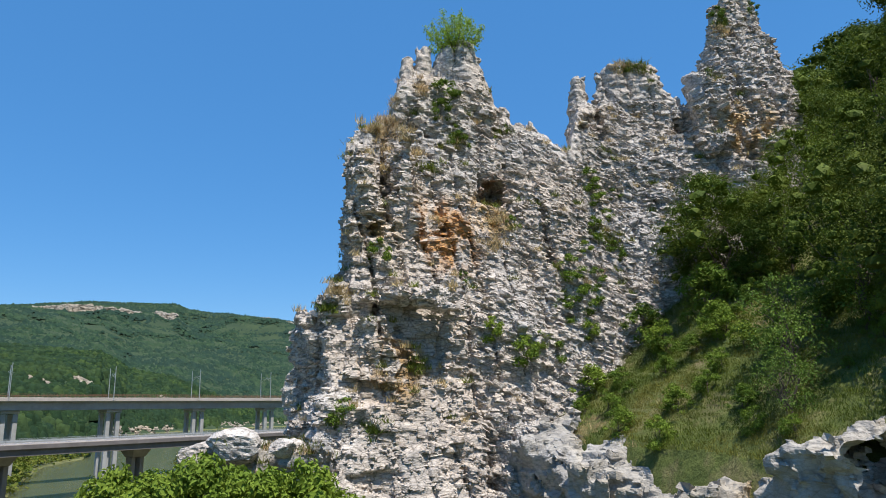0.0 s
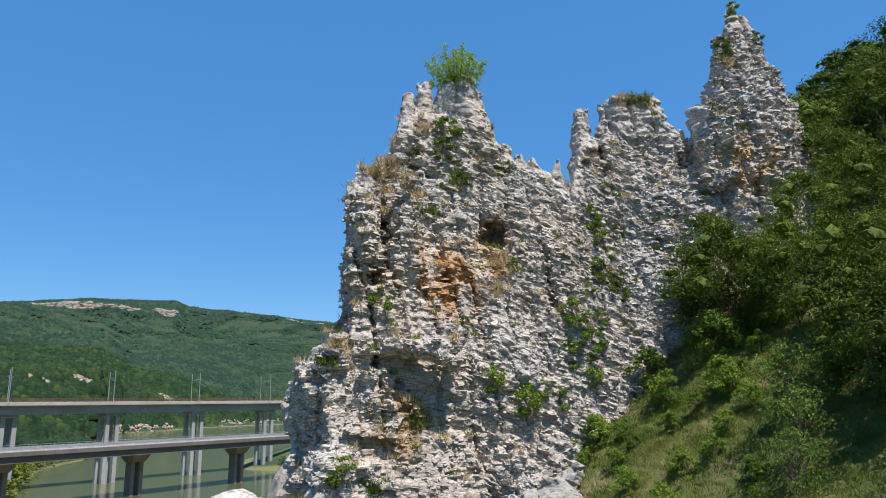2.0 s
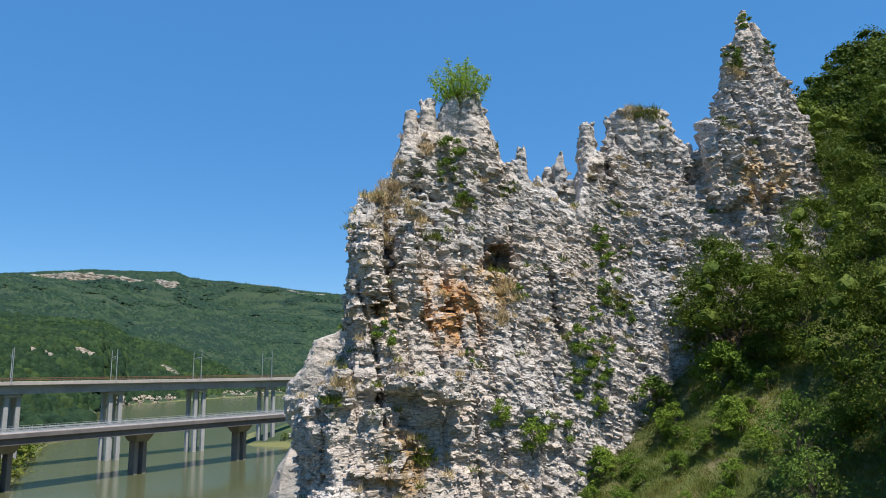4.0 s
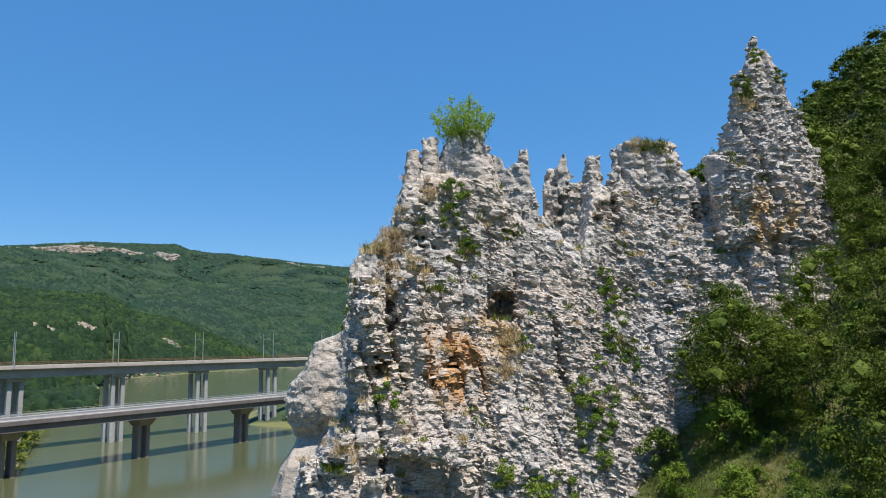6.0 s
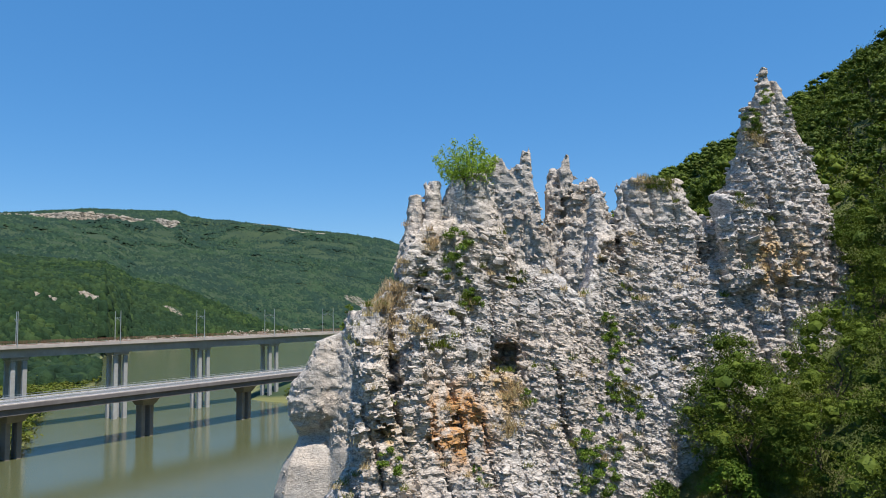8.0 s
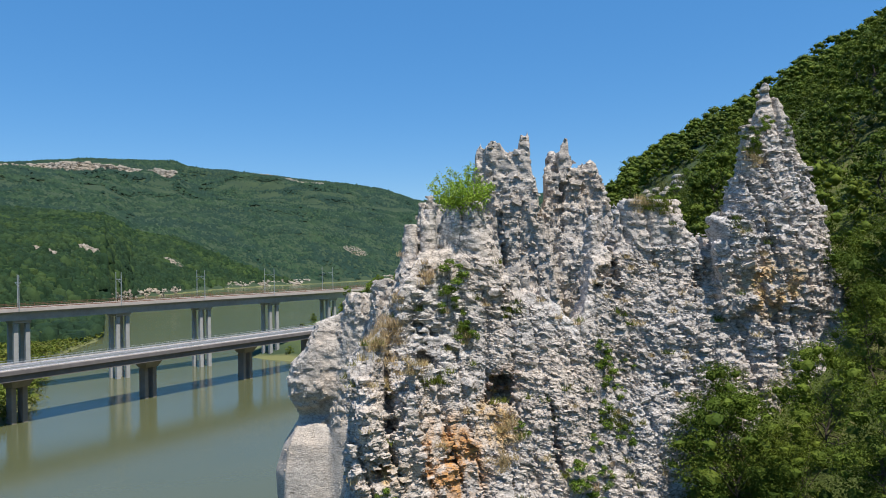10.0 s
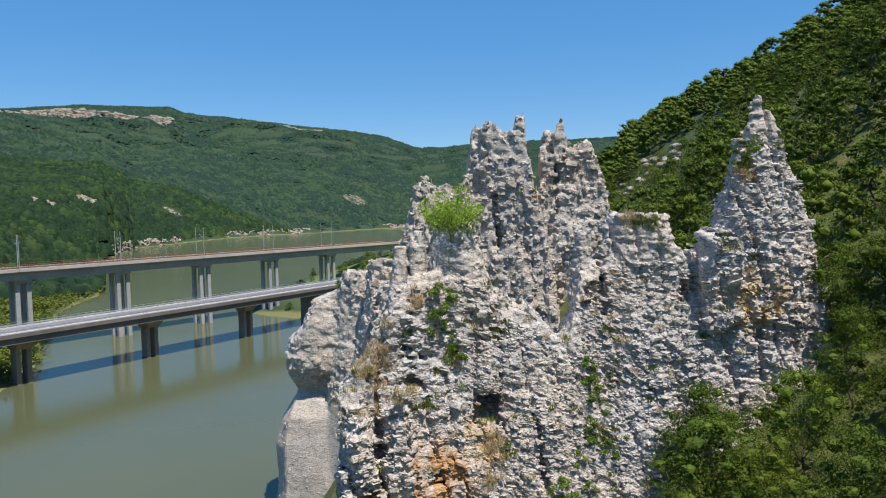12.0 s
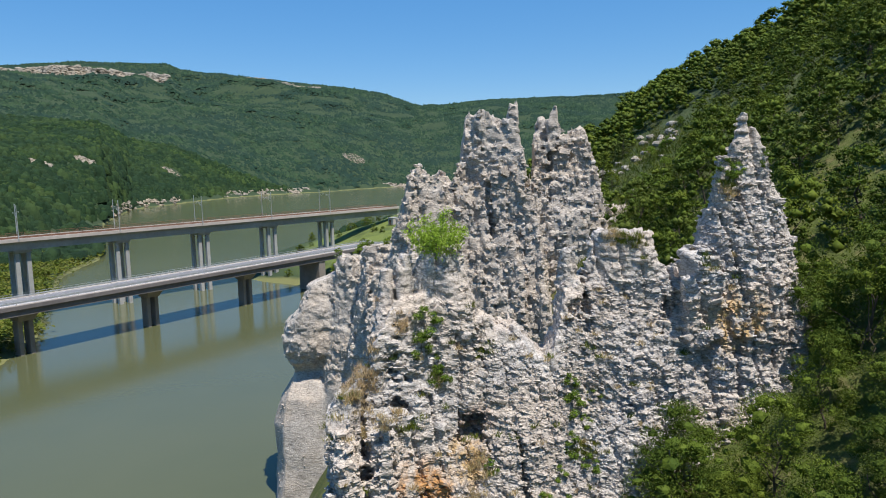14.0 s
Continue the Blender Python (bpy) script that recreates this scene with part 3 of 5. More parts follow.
def fin_detail(p):
    k = np.clip((p[:, 0] - 1.0) / 3, 0, 1) * np.clip((15 - p[:, 0]) / 3, 0, 1)     # the middle of the fin is rubble, the ends are bedded
    spire = np.clip((p[:, 0] - 14) / 2, 0, 1)
    big = facets(p, (0.95, 0.95, 0.7), 0.20, 0.16, 0.35)
    small = facets(p, (0.40, 0.40, 0.16), 0.15, 0.26, 0.35, 5.3)
    beds = bedded(p, 0.34, 0.75, 0.15, 0.10, seed=1, wob=0.45) + bedded(p, 0.19, 0.42, 0.14, 0.10, seed=6, wob=0.4)
    ribs = facets(p, (1.25, 1.25, 4.2), 0.50, 0.16, 0.0, 8.1)
    low = np.clip((23.0 - p[:, 2]) / 1.5, 0, 1) * np.clip((0.8 - p[:, 0]) / 1.5, 0, 1)      # large blocks at the lake end
    blocks = facets(p, (1.8, 1.8, 0.85), 0.62, 0.16, 0.12, 3.7)
    out = (0.35 + 0.5 * k) * big + (0.40 + 0.65 * k) * (1 - 0.55 * low) * small + (1 - 0.65 * k) * (1 - 0.45 * low) * beds + (0.9 - 0.7 * k - 0.45 * spire) * (1 - low) * ribs + low * blocks
    thin = 1 - 0.5 * np.clip((p[:, 2] - 33.5) * (p[:, 0] < 1.0), 0, 1) - 0.2 * np.clip((p[:, 2] - 35.5) * (p[:, 0] > 14.5), 0, 1)
    return thin * (np.clip(out, -0.36, 0.36) + (0.55 - 0.3 * k) * (1 - 0.6 * low) * joints(p, 1.35, 0.085))


def fin_shear(x, z):
    return 0.44 * np.clip(x, -20, 9) + 0.05 * np.maximum(0, x - 9) + 0.30 * (z - 30)


fv, fq, fin_y, fin_top = surface(fin_field, fin_detail, (-8.5, 26.2, 12), (23.0, 37.6, 44.2), 0.10, 0.58, 4, fin_shear)
buried = (fv[:, 2] < ground_z(fv[:, 0], fv[:, 1]) - 0.6)[fq].all(1)
fq = rooted(fv, fq[~buried])
FIN_AT = np.array((5.0, 34.0, 14.0))
rock_fin = new("rock_fin")
rock_fin.location = FIN_AT
tagged(rock_fin, "jagged fin of pale grey bedded limestone with spires and orange-stained hollows", "rock formation")
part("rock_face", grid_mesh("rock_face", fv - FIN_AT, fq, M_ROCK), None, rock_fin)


# ---- ledges and knoll at the fin's foot ----
def ledge_field(p):
    w = np.stack([fbm(p * 0.4 + 1, 2), fbm(p * 0.4 + 5, 2), fbm(p * 0.4 + 8, 2)], -1) * 0.4
    q = p + w
    x, y, z = q.T
    across = ((x - 4.2) * 14.5 + (y - 29.5) * 6.5) / 15.9
    along = ((29.5 - y) * 14.5 + (x - 4.2) * 6.5) / 15.9
    col = np.floor((along + 0.3 * value_noise(p * 0.7)) / 1.3)
    top = np.interp(along, (-2, 0, 5, 8, 10, 11.5, 13, 16), (16.9, 16.4, 15.4, 15.1, 15.1, 15.5, 16.3, 17.2)) + 0.7 * (block_hash(col, col * 0, col * 0 + 5) - 0.5) + 0.3 * across
    d = np.maximum.reduce([-(across + 1.6 + 0.18 * (z - 16)), across - 1.0, z - top, along - 17, -3 - along])
    gully = hole(q, 9.6, 19.4, 15.5, 0.8, 2.4, 4.2)
    d = np.maximum(d, -gully)
    d = np.minimum(d, spike(q, -6.6, 27.0, 10, 16.2, 3.9, 2.6, 1.8, 1.0))
    d = np.minimum(d, spike(q, -8.3, 26.0, 10, 16.1, 1.8, 1.6, 0.9, 0.8))
    d = np.minimum(d, spike(q, -4.9, 25.6, 10, 15.9, 1.5, 1.3, 0.7, 0.6))
    return d


def ledge_detail(p):
    return facets(p, (1.1, 1.1, 0.8), 0.42, 0.2) + facets(p, (0.4, 0.4, 0.3), 0.2, 0.3, 0, 2.2) + 0.5 * bedded(p, 0.25, 0.7, 0.2, 0.0, seed=3)


lv, lq, ledge_y, ledge_top = surface(ledge_field, ledge_detail, (-11, 15.5, 11), (13.5, 31, 19.5), 0.105, 0.9)
lq = rooted(lv, lq, 400)
LEDGE_AT = np.array((2.0, 24.0, 10.0))
ledge = new("rock_ledge")
ledge.location = LEDGE_AT
tagged(ledge, "weathered limestone ledges below the grassy slope, shade put into their grey", "rock")
part("ledge_face", grid_mesh("ledge_face", lv - LEDGE_AT, lq, M_SHADED_ROCK), None, ledge)

# ---- rear rock fin ----
REAR_X = (-8, -5, -3.6, -2.7, -2.3, -0.5, 0.2, 1.0, 2.4, 3.0, 3.7, 4.0, 5.2, 8.6, 8.9, 9.7, 9.95, 10.3, 10.9, 11.3, 11.6, 12.4, 13.6, 13.85, 14.3, 14.5, 15.5, 17.2, 17.9, 18.6, 19.3, 22, 26)
REAR_Z = (27, 30, 34, 36.5, 40.2, 40.4, 39.4, 39.7, 38.8, 40, 43, 45.4, 46.1, 46.0, 47.1, 47.1, 45, 41.2, 37.6, 41, 44.4, 45.4, 45.8, 46.7, 46.7, 44.6, 44.0, 44.2, 42, 38, 34, 30, 27)


def rear_field(p):
    w = np.stack([fbm(p * 0.2 + 1, 2), fbm(p * 0.2 + 5, 2), fbm(p * 0.25 + 8, 2)], -1) * np.array([0.28, 0.5, 0.2])
    q = p + w
    x, y, z = q.T
    # two blades with ragged tops, the farther one set back behind the edge of the nearer
    col = np.floor((p[:, 0] + 0.25 * value_noise(p * 0.6)) / 0.6)
    top = np.interp(x, REAR_X, REAR_Z) + 0.45 * (block_hash(col, col * 0, col * 0 + 9) - 0.5)
    back_step = np.clip((x - 10.0 - 0.14 * (44 - z)) / 0.7, 0, 1)
    front = np.interp(x, (-6, -2, 2, 4, 10), (74.5, 72.0, 73.0, 74.6, 73.2)) + 0.14 * (z - 38) + 2.2 * back_step - 0.12 * np.maximum(0, x - 11)
    d = np.maximum.reduce([(front - y) * 0.95, y - 80.5 + 0.12 * (z - 30), (z - top) * 0.4, -7 - x, x - 25])
    for h in ((5.3, 72.3, 28.9, 0.5, 1.4, 0.8), (10.5, 74.0, 42.0, 0.35, 4.5, 3.6), (2.7, 73.4, 41.0, 0.25, 1.2, 2.6), (-0.1, 72.0, 38.6, 0.2, 1.0, 1.6), (12.9, 75.2, 40.5, 0.3, 1.0, 2.4), (6.9, 73.8, 41.5, 0.2, 0.8, 3.0)):
        d = np.maximum(d, -hole(q, *h))
    d = smin(d, spike(q, 22, 82, 15, 36, 7, 6, 2.5, 2.0), 0.8)
    # saddle and the pillar above the lake: a layered block that overhangs a smooth bulging foot
    d = smin(d, spike(q, -5.5, 80, 5, 32.0, 6.5, 6, 2.6, 1.6), 0.8)
    d = smin(d, spike(q, -9.5, 84, 0, 30.4, 6.0, 5, 2.4, 1.6), 0.6)
    left = np.interp(z, (-2, 9.3, 12.6, 14, 15.5, 17.8, 20, 21.9, 23.7, 27, 28.3, 29), (-21.3, -20.7, -20.0, -19.0, -17.9, -19.2, -19.6, -19.1, -17.1, -15.2, -12.2, -9))
    front = np.interp(z, (-2, 4, 10, 13, 14.6, 15.8, 17, 19, 24, 28), (80.6, 80.6, 81.2, 82.0, 83.2, 84.4, 83.4, 82.5, 82.7, 83.6))
    pillar = np.maximum.reduce([(left - x + 0.07 * (y - 86.5) ** 2) * 0.7, (front - y + 0.035 * (x + 15.5) ** 2) * 0.8, y - 91.5, z - 28.9, x + 8.5])
    pillar = np.maximum(pillar, -hole(q, -13.2, 82.6, 16.4, 1.6, 1.6, 1.9))
    pillar = np.maximum(pillar, -hole(q, -12.1, 82.8, 24.0, 0.2, 1.3, 4.5))
    return smin(d, pillar, 0.4)


def rear_detail(p):
    lake = np.clip((-9 - p[:, 0]) / 3, 0, 1)      # the pillar is thinly layered
    low = np.clip((15.5 - p[:, 2]) / 1.0, 0, 1) * lake      # and smooth near the water
    ribs = facets(p, (1.7, 1.7, 6.0), 0.6, 0.16, 0.0, 2.2)
    rough = facets(p, (0.75, 0.75, 0.5), 0.26, 0.28, 0, 4.4)
    beds = bedded(p, 0.55, 1.0, 0.24, 0.0, seed=7, wob=0.8) + bedded(p, 0.3, 0.6, 0.18, 0.0, seed=8, wob=0.6)
    return (1 - lake) * (ribs + 0.3 * joints(p, 1.9, 0.16)) + (1 - 0.45 * lake) * (1 - 0.75 * low) * rough + (0.75 - 0.68 * low) * beds


rv, rq, rear_y, rear_top = surface(rear_field, rear_detail, (-24, 69, -2), (27, 93, 48.5), 0.25, 1.4)
rq = rooted(rv, rq)
rear_fin = new("rock_fin")
rear_fin.location = (2, 80, 0)
tagged(rear_fin, "tall rear limestone towers with a rounded pillar above the lake", "rock formation")
part("rock_face", grid_mesh("rock_face", rv - np.array((2, 80, 0)), rq, M_ROCK_FAR), None, rear_fin)

# ---- boulders on the knoll ----
def knoll_boulder(x, y, size, seed):
    r = np.random.default_rng(seed)
    bm = bmesh.new()
    bmesh.ops.create_icosphere(bm, subdivisions=4, radius=1.0)
    cuts = [(Vector(n).normalized(), float(r.uniform(0.55, 0.85))) for n in r.normal(0, 1, (13, 3))]
    for v in bm.verts:
        c = v.co * (1 + 0.12 * noise.noise(v.co * 1.4 + Vector((seed, 0, 0))))
        for n, d in cuts:
            over = c.dot(n) - d
            if over > 0:
                c = c - n * over * 0.92
        c = c * (1 + 0.05 * noise.noise(c * 6 + Vector((0, seed, 0))))
        layer = (c.z * 5 + noise.noise(c * 1.5)) % 1.0
        v.co = Vector((c.x * (1 - 0.06 * (layer < 0.2)), c.y * (1 - 0.06 * (layer < 0.2)), c.z * 0.72)) * size
    ob = part("boulder", bm, M_ROCK)
    ob.matrix_basis = pose(x, y, min(ledge_top(x, y) or 14.8, 16.3 - 0.3 * size) + 0.2 * size, r.uniform(-10, 10), r.uniform(-10, 10), r.uniform(0, 360))
    return tagged(ob, "pale weathered limestone boulder on the scrubby knoll", "boulder", "boulders on the knoll")


for n_, (x, y, size) in enumerate(((-8.8, 26.0, 0.85), (-7.35, 25.6, 1.05), (-7.0, 27.0, 0.6), (-5.5, 25.9, 0.55), (-5.5, 24.9, 0.55), (-4.5, 25.6, 0.6), (-4.0, 27.2, 0.6), (-8.2, 27.2, 0.55), (-6.4, 24.5, 0.45), (-9.4, 25.2, 0.5))):
    knoll_boulder(x, y, size, 900 + n_)

# ---- bridges ----
def rail_bridge():
    u = Vector((0.643, 0.766, 0))
    c0 = Vector((-101.8, 218.6, 0))
    turn = math.degrees(math.atan2(u.y, u.x))
    root = new("railway_bridge")
    root.matrix_world = pose(*c0, 0, 0, turn)
    tagged(root, "long concrete railway viaduct on slender paired columns over the lake", "bridge")
    x0, x1, top = -170, 124, 23.4
    part("girder", join([box(x1 - x0, 1.3, 2.3, ((x0 + x1) / 2, s * 3.1, top - 3.1)) for s in (-1, 1)]), M_CONCRETE, root)
    part("deck", box(x1 - x0, 9.6, 0.5, ((x0 + x1) / 2, 0, top - 0.8), 0.05), M_CONCRETE, root)
    for s in (-1, 1):
        part("parapet", box(x1 - x0, 0.35, 1.0, ((x0 + x1) / 2, s * 4.8, top - 0.7), 0.04), M_CONCRETE_WARM, root, "pale weathered concrete edge beam")
        part("railing", join([box(x1 - x0, 0.07, 0.09, ((x0 + x1) / 2, s * 4.75, top + h)) for h in (0.75, 1.2)] + [box(0.08, 0.08, 1.0, (x, s * 4.75, top + 0.25)) for x in np.arange(x0, x1, 2.5)]), M_RUSTY, root, "thin rusty steel railing")
    part("ballast", box(x1 - x0, 8.4, 0.35, ((x0 + x1) / 2, 0, top - 0.3), 0.05, (1, 0.9)), M_BALLAST, root)
    for y in (-2.7, -1.25, 1.25, 2.7):
        part("rail", box(x1 - x0, 0.08, 0.18, ((x0 + x1) / 2, y, top + 0.05)), M_RUSTY, root)
    for k in range(-4, 5):
        px = k * 28.4
        if k == 4:
            continue
        pier = part("pier", box(4.6, 6.0, 0.9, (px, 0, top - 4.0), 0.08), M_CONCRETE, root)
        for a in (-1.5, 1.5):
            for b in (-2.1, 2.1):
                part("column", box(1.25, 1.25, top - 4.1 + 6, (px + a, b, -6), 0.08, (0.94, 0.94)), M_CONCRETE, pier)
        for s in (-1, 1):
            mast = part("mast", rod((px + 1.5 * s, s * 5.0, top - 0.4), (px + 1.5 * s, s * 5.0, top + 9.6), 0.14, 0.09, 6), M_STEEL, root, "grey steel overhead line mast")
            part("arm", join([rod((px + 1.5 * s, s * 5.0, top + 7.2), (px + 1.5 * s, s * 2.2, top + 7.5), 0.05, 0.04, 5), rod((px + 1.5 * s, s * 5.0, top + 6.2), (px + 1.5 * s, s * 2.2, top + 7.4), 0.04, 0.04, 5)]), M_STEEL, mast)
    return root


def road_bridge():
    u = Vector((0.551, 0.834, 0))
    c0 = Vector((-79.3 + 0.9, 183.0 + 1.3, 0))
    root = new("road_bridge")
    root.matrix_world = pose(*c0, 0, 0, math.degrees(math.atan2(u.y, u.x)))
    tagged(root, "low concrete road bridge with steel guard rails over the lake", "bridge")
    x0, x1, top = -130, 100, 12.4
    mid, ln = (x0 + x1) / 2, x1 - x0
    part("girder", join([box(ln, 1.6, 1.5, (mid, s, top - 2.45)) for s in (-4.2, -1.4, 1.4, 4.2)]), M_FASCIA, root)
    part("deck", box(ln, 11.0, 0.95, (mid, 0, top - 1.0), 0.04), M_FASCIA, root, "dark grey-brown concrete deck edge")
    part("road_surface", box(ln, 8.5, 0.1, (mid, 0, top - 0.05)), M_ASPHALT, root, "grey worn asphalt")
    for s in (-1, 1):
        part("kerb", box(ln, 1.0, 0.22, (mid, s * 4.8, top - 0.08), 0.03), M_CONCRETE_WARM, root)
        part("edge_line", box(ln, 0.16, 0.012, (mid, s * 3.7, top + 0.052)), M_LINE, root)
        part("guard_rail", join([box(ln, 0.07, 0.32, (mid, s * 4.45, top + 0.40), 0.02)] + [box(0.09, 0.09, 0.75, (x, s * 4.5, top)) for x in np.arange(x0, x1, 3.0)]), M_STEEL, root, "galvanised steel guard rail")
        part("railing", join([box(ln, 0.06, 0.07, (mid, s * 5.25, top + h)) for h in (0.5, 1.0)] + [box(0.06, 0.06, 1.05, (x, s * 5.25, top)) for x in np.arange(x0, x1, 2.0)]), M_STEEL, root)
    for k in range(-3, 2):
        px = k * 32.6
        pier = part("pier", box(3.5, 3.6, 2.0, (px, 0, top - 4.4), 0.1, (1.45, 1.8)), M_PIER, root, "flared brown-grey concrete pier head")
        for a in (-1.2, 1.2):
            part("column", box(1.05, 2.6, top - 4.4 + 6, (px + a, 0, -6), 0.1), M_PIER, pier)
    px = 32.6 * 2 - 3
    part("abutment", box(3, 9.5, 14, (px, 0, top - 16), 0.1), M_PIER, root)
    return root


rail_bridge()
road_bridge()


# ---- vegetation ----
def rot_to(normals, spin):
    """Two axes across each normal, turned by an angle."""
    up = np.where(np.abs(normals[:, 2:3]) < 0.9, np.array([[0, 0, 1.0]]), np.array([[1.0, 0, 0]]))
    u = np.cross(normals, up)
    u /= np.linalg.norm(u, axis=1, keepdims=True)
    v = np.cross(normals, u)
    c, s_ = np.cos(spin)[:, None], np.sin(spin)[:, None]
    return u * c + v * s_, v * c - u * s_


def leaf_quads(centres, normals, size, r, narrow=0.55):
    """One pointed leaf spray for each centre."""
    n = len(centres)
    nn = normals + r.normal(0, 0.42, (n, 3))
    nn /= np.linalg.norm(nn, axis=1, keepdims=True)
    u, v = rot_to(nn, r.uniform(0, 6.28, n))
    sz = (size * r.uniform(0.6, 1.4, n))[:, None]
    bend = nn * sz * 0.18
    verts = np.stack([centres - u * sz * 0.5, centres + v * sz * 0.5 * narrow + bend, centres + u * sz * 0.5, centres - v * sz * 0.5 * narrow + bend], 1).reshape(-1, 3)
    return verts, np.arange(4 * n).reshape(-1, 4)


def ico(sub):
    bm = bmesh.new()
    bmesh.ops.create_icosphere(bm, subdivisions=sub, radius=1)
    v = np.array([q.co[:] for q in bm.verts])
    f = np.array([[q.index for q in fc.verts] for fc in bm.faces])
    bm.free()
    return v, f


ICO1, ICO2 = ico(1), ico(2)
OCTA = (np.array([(1, 0, 0), (-1, 0, 0), (0, 1, 0), (0, -1, 0), (0, 0, 1), (0, 0, -1)], float),
        np.array([(0, 2, 4), (2, 1, 4), (1, 3, 4), (3, 0, 4), (2, 0, 5), (1, 2, 5), (3, 1, 5), (0, 3, 5)]))


def bodies(r, centres, radii, shape=ICO1, jitter=0.16):
    """Uneven rounded clumps, as verts and triangles."""
    v, f = shape
    n = len(centres)
    pts = centres[:, None, :] + v[None] * (1 + r.normal(0, jitter, (n, len(v), 1))) * radii[:, None, :]
    return pts.reshape(-1, 3), (f[None] + (np.arange(n) * len(v))[:, None, None]).reshape(-1, 3)


def with_leaves(bv, bf, lv_, lf_):
    """Clump triangles and leaf quads as one set of triangles."""
    t = np.concatenate([lf_[:, (0, 1, 2)], lf_[:, (0, 2, 3)]]) + len(bv)
    return np.concatenate([bv, lv_]), np.concatenate([bf, t])


def crown_arrays(r, height, width, clumps, leaves, size, base=0.25, narrow=0.55, solid=0.45, spread=(0.10, 0.21)):
    """A crown of many uneven clumps: soft bodies with leaves standing out of them."""
    t = r.uniform(0, 1, clumps)
    ang = r.uniform(0, 6.28, clumps)
    prof = np.sin(np.pi * np.clip(0.18 + 0.80 * t, 0, 1)) ** 0.7
    rad = width * 0.5 * prof * np.sqrt(r.uniform(0.15, 1.0, clumps))
    c = np.stack([rad * np.cos(ang), rad * np.sin(ang), height * (base + (1 - base) * t * 0.92)], 1)
    cr = width * r.uniform(*spread, clumps)
    pick = r.choice(clumps, leaves, p=cr ** 2 / (cr ** 2).sum())
    d = r.normal(0, 1, (leaves, 3))
    d[:, 2] = d[:, 2] * 0.8 + 0.3
    d /= np.linalg.norm(d, axis=1, keepdims=True)
    flat = np.array([1.0, 1.0, 0.72])
    pts = c[pick] + d * flat * (cr[pick] * r.uniform(max(0.6, solid + 0.08), 1.15, leaves))[:, None]
    nrm_ = d + np.array([0, 0, 0.4])
    lv_, lf_ = leaf_quads(pts, nrm_ / np.linalg.norm(nrm_, axis=1, keepdims=True), size, r, narrow)
    if not solid:
        return (*with_leaves(np.zeros((0, 3)), np.zeros((0, 3), int), lv_, lf_), c)
    bv, bf = bodies(r, c, (cr * solid)[:, None] * flat, OCTA if solid > 0.5 else ICO1)
    return (*with_leaves(bv, bf, lv_, lf_), c)


def limb(a, b, r0, r1, r, bend=0.12, steps=4):
    pts = [Vector(a).lerp(Vector(b), k / steps) for k in range(steps + 1)]
    ln = (Vector(b) - Vector(a)).length
    for q in pts[1:-1]:
        q += Vector(r.normal(0, bend * ln * 0.4, 3))
    return [rod(pts[k], pts[k + 1], r0 + (r1 - r0) * k / steps, r0 + (r1 - r0) * (k + 1) / steps, 5) for k in range(steps)]


def make_tree(name, label, seed, height, width, clumps, leaves, size, material, base=0.25, trunk=0.09, limbs=9, narrow=0.55, category="tree", solid=0.45, spread=(0.10, 0.21)):
    r = np.random.default_rng(seed)
    root = new(name)
    tagged(root, label, category, {"tree": "trees on the hillside", "shrub": "shrubs among the rocks"}.get(category, ""))
    v, f, c = crown_arrays(r, height, width, clumps, leaves, size, base, narrow, solid, spread)
    mid = (float(r.normal(0, 0.05)) * width, float(r.normal(0, 0.05)) * width, height * 0.55)
    part("trunk", join(limb((0, 0, -0.5), mid, trunk, trunk * 0.55, r)), M_BARK, root)
    for k in r.choice(clumps, min(limbs, clumps), replace=False):
        t = float(r.uniform(0.3, 0.95))
        a = Vector((0, 0, 0)).lerp(Vector(mid), t)
        part("branch", join(limb(a, c[k], trunk * 0.4, trunk * 0.1, r)), M_BARK, root)
    part("crown", grid_mesh("crown", v, f, material, solid > 0.5), None, root)
    return root


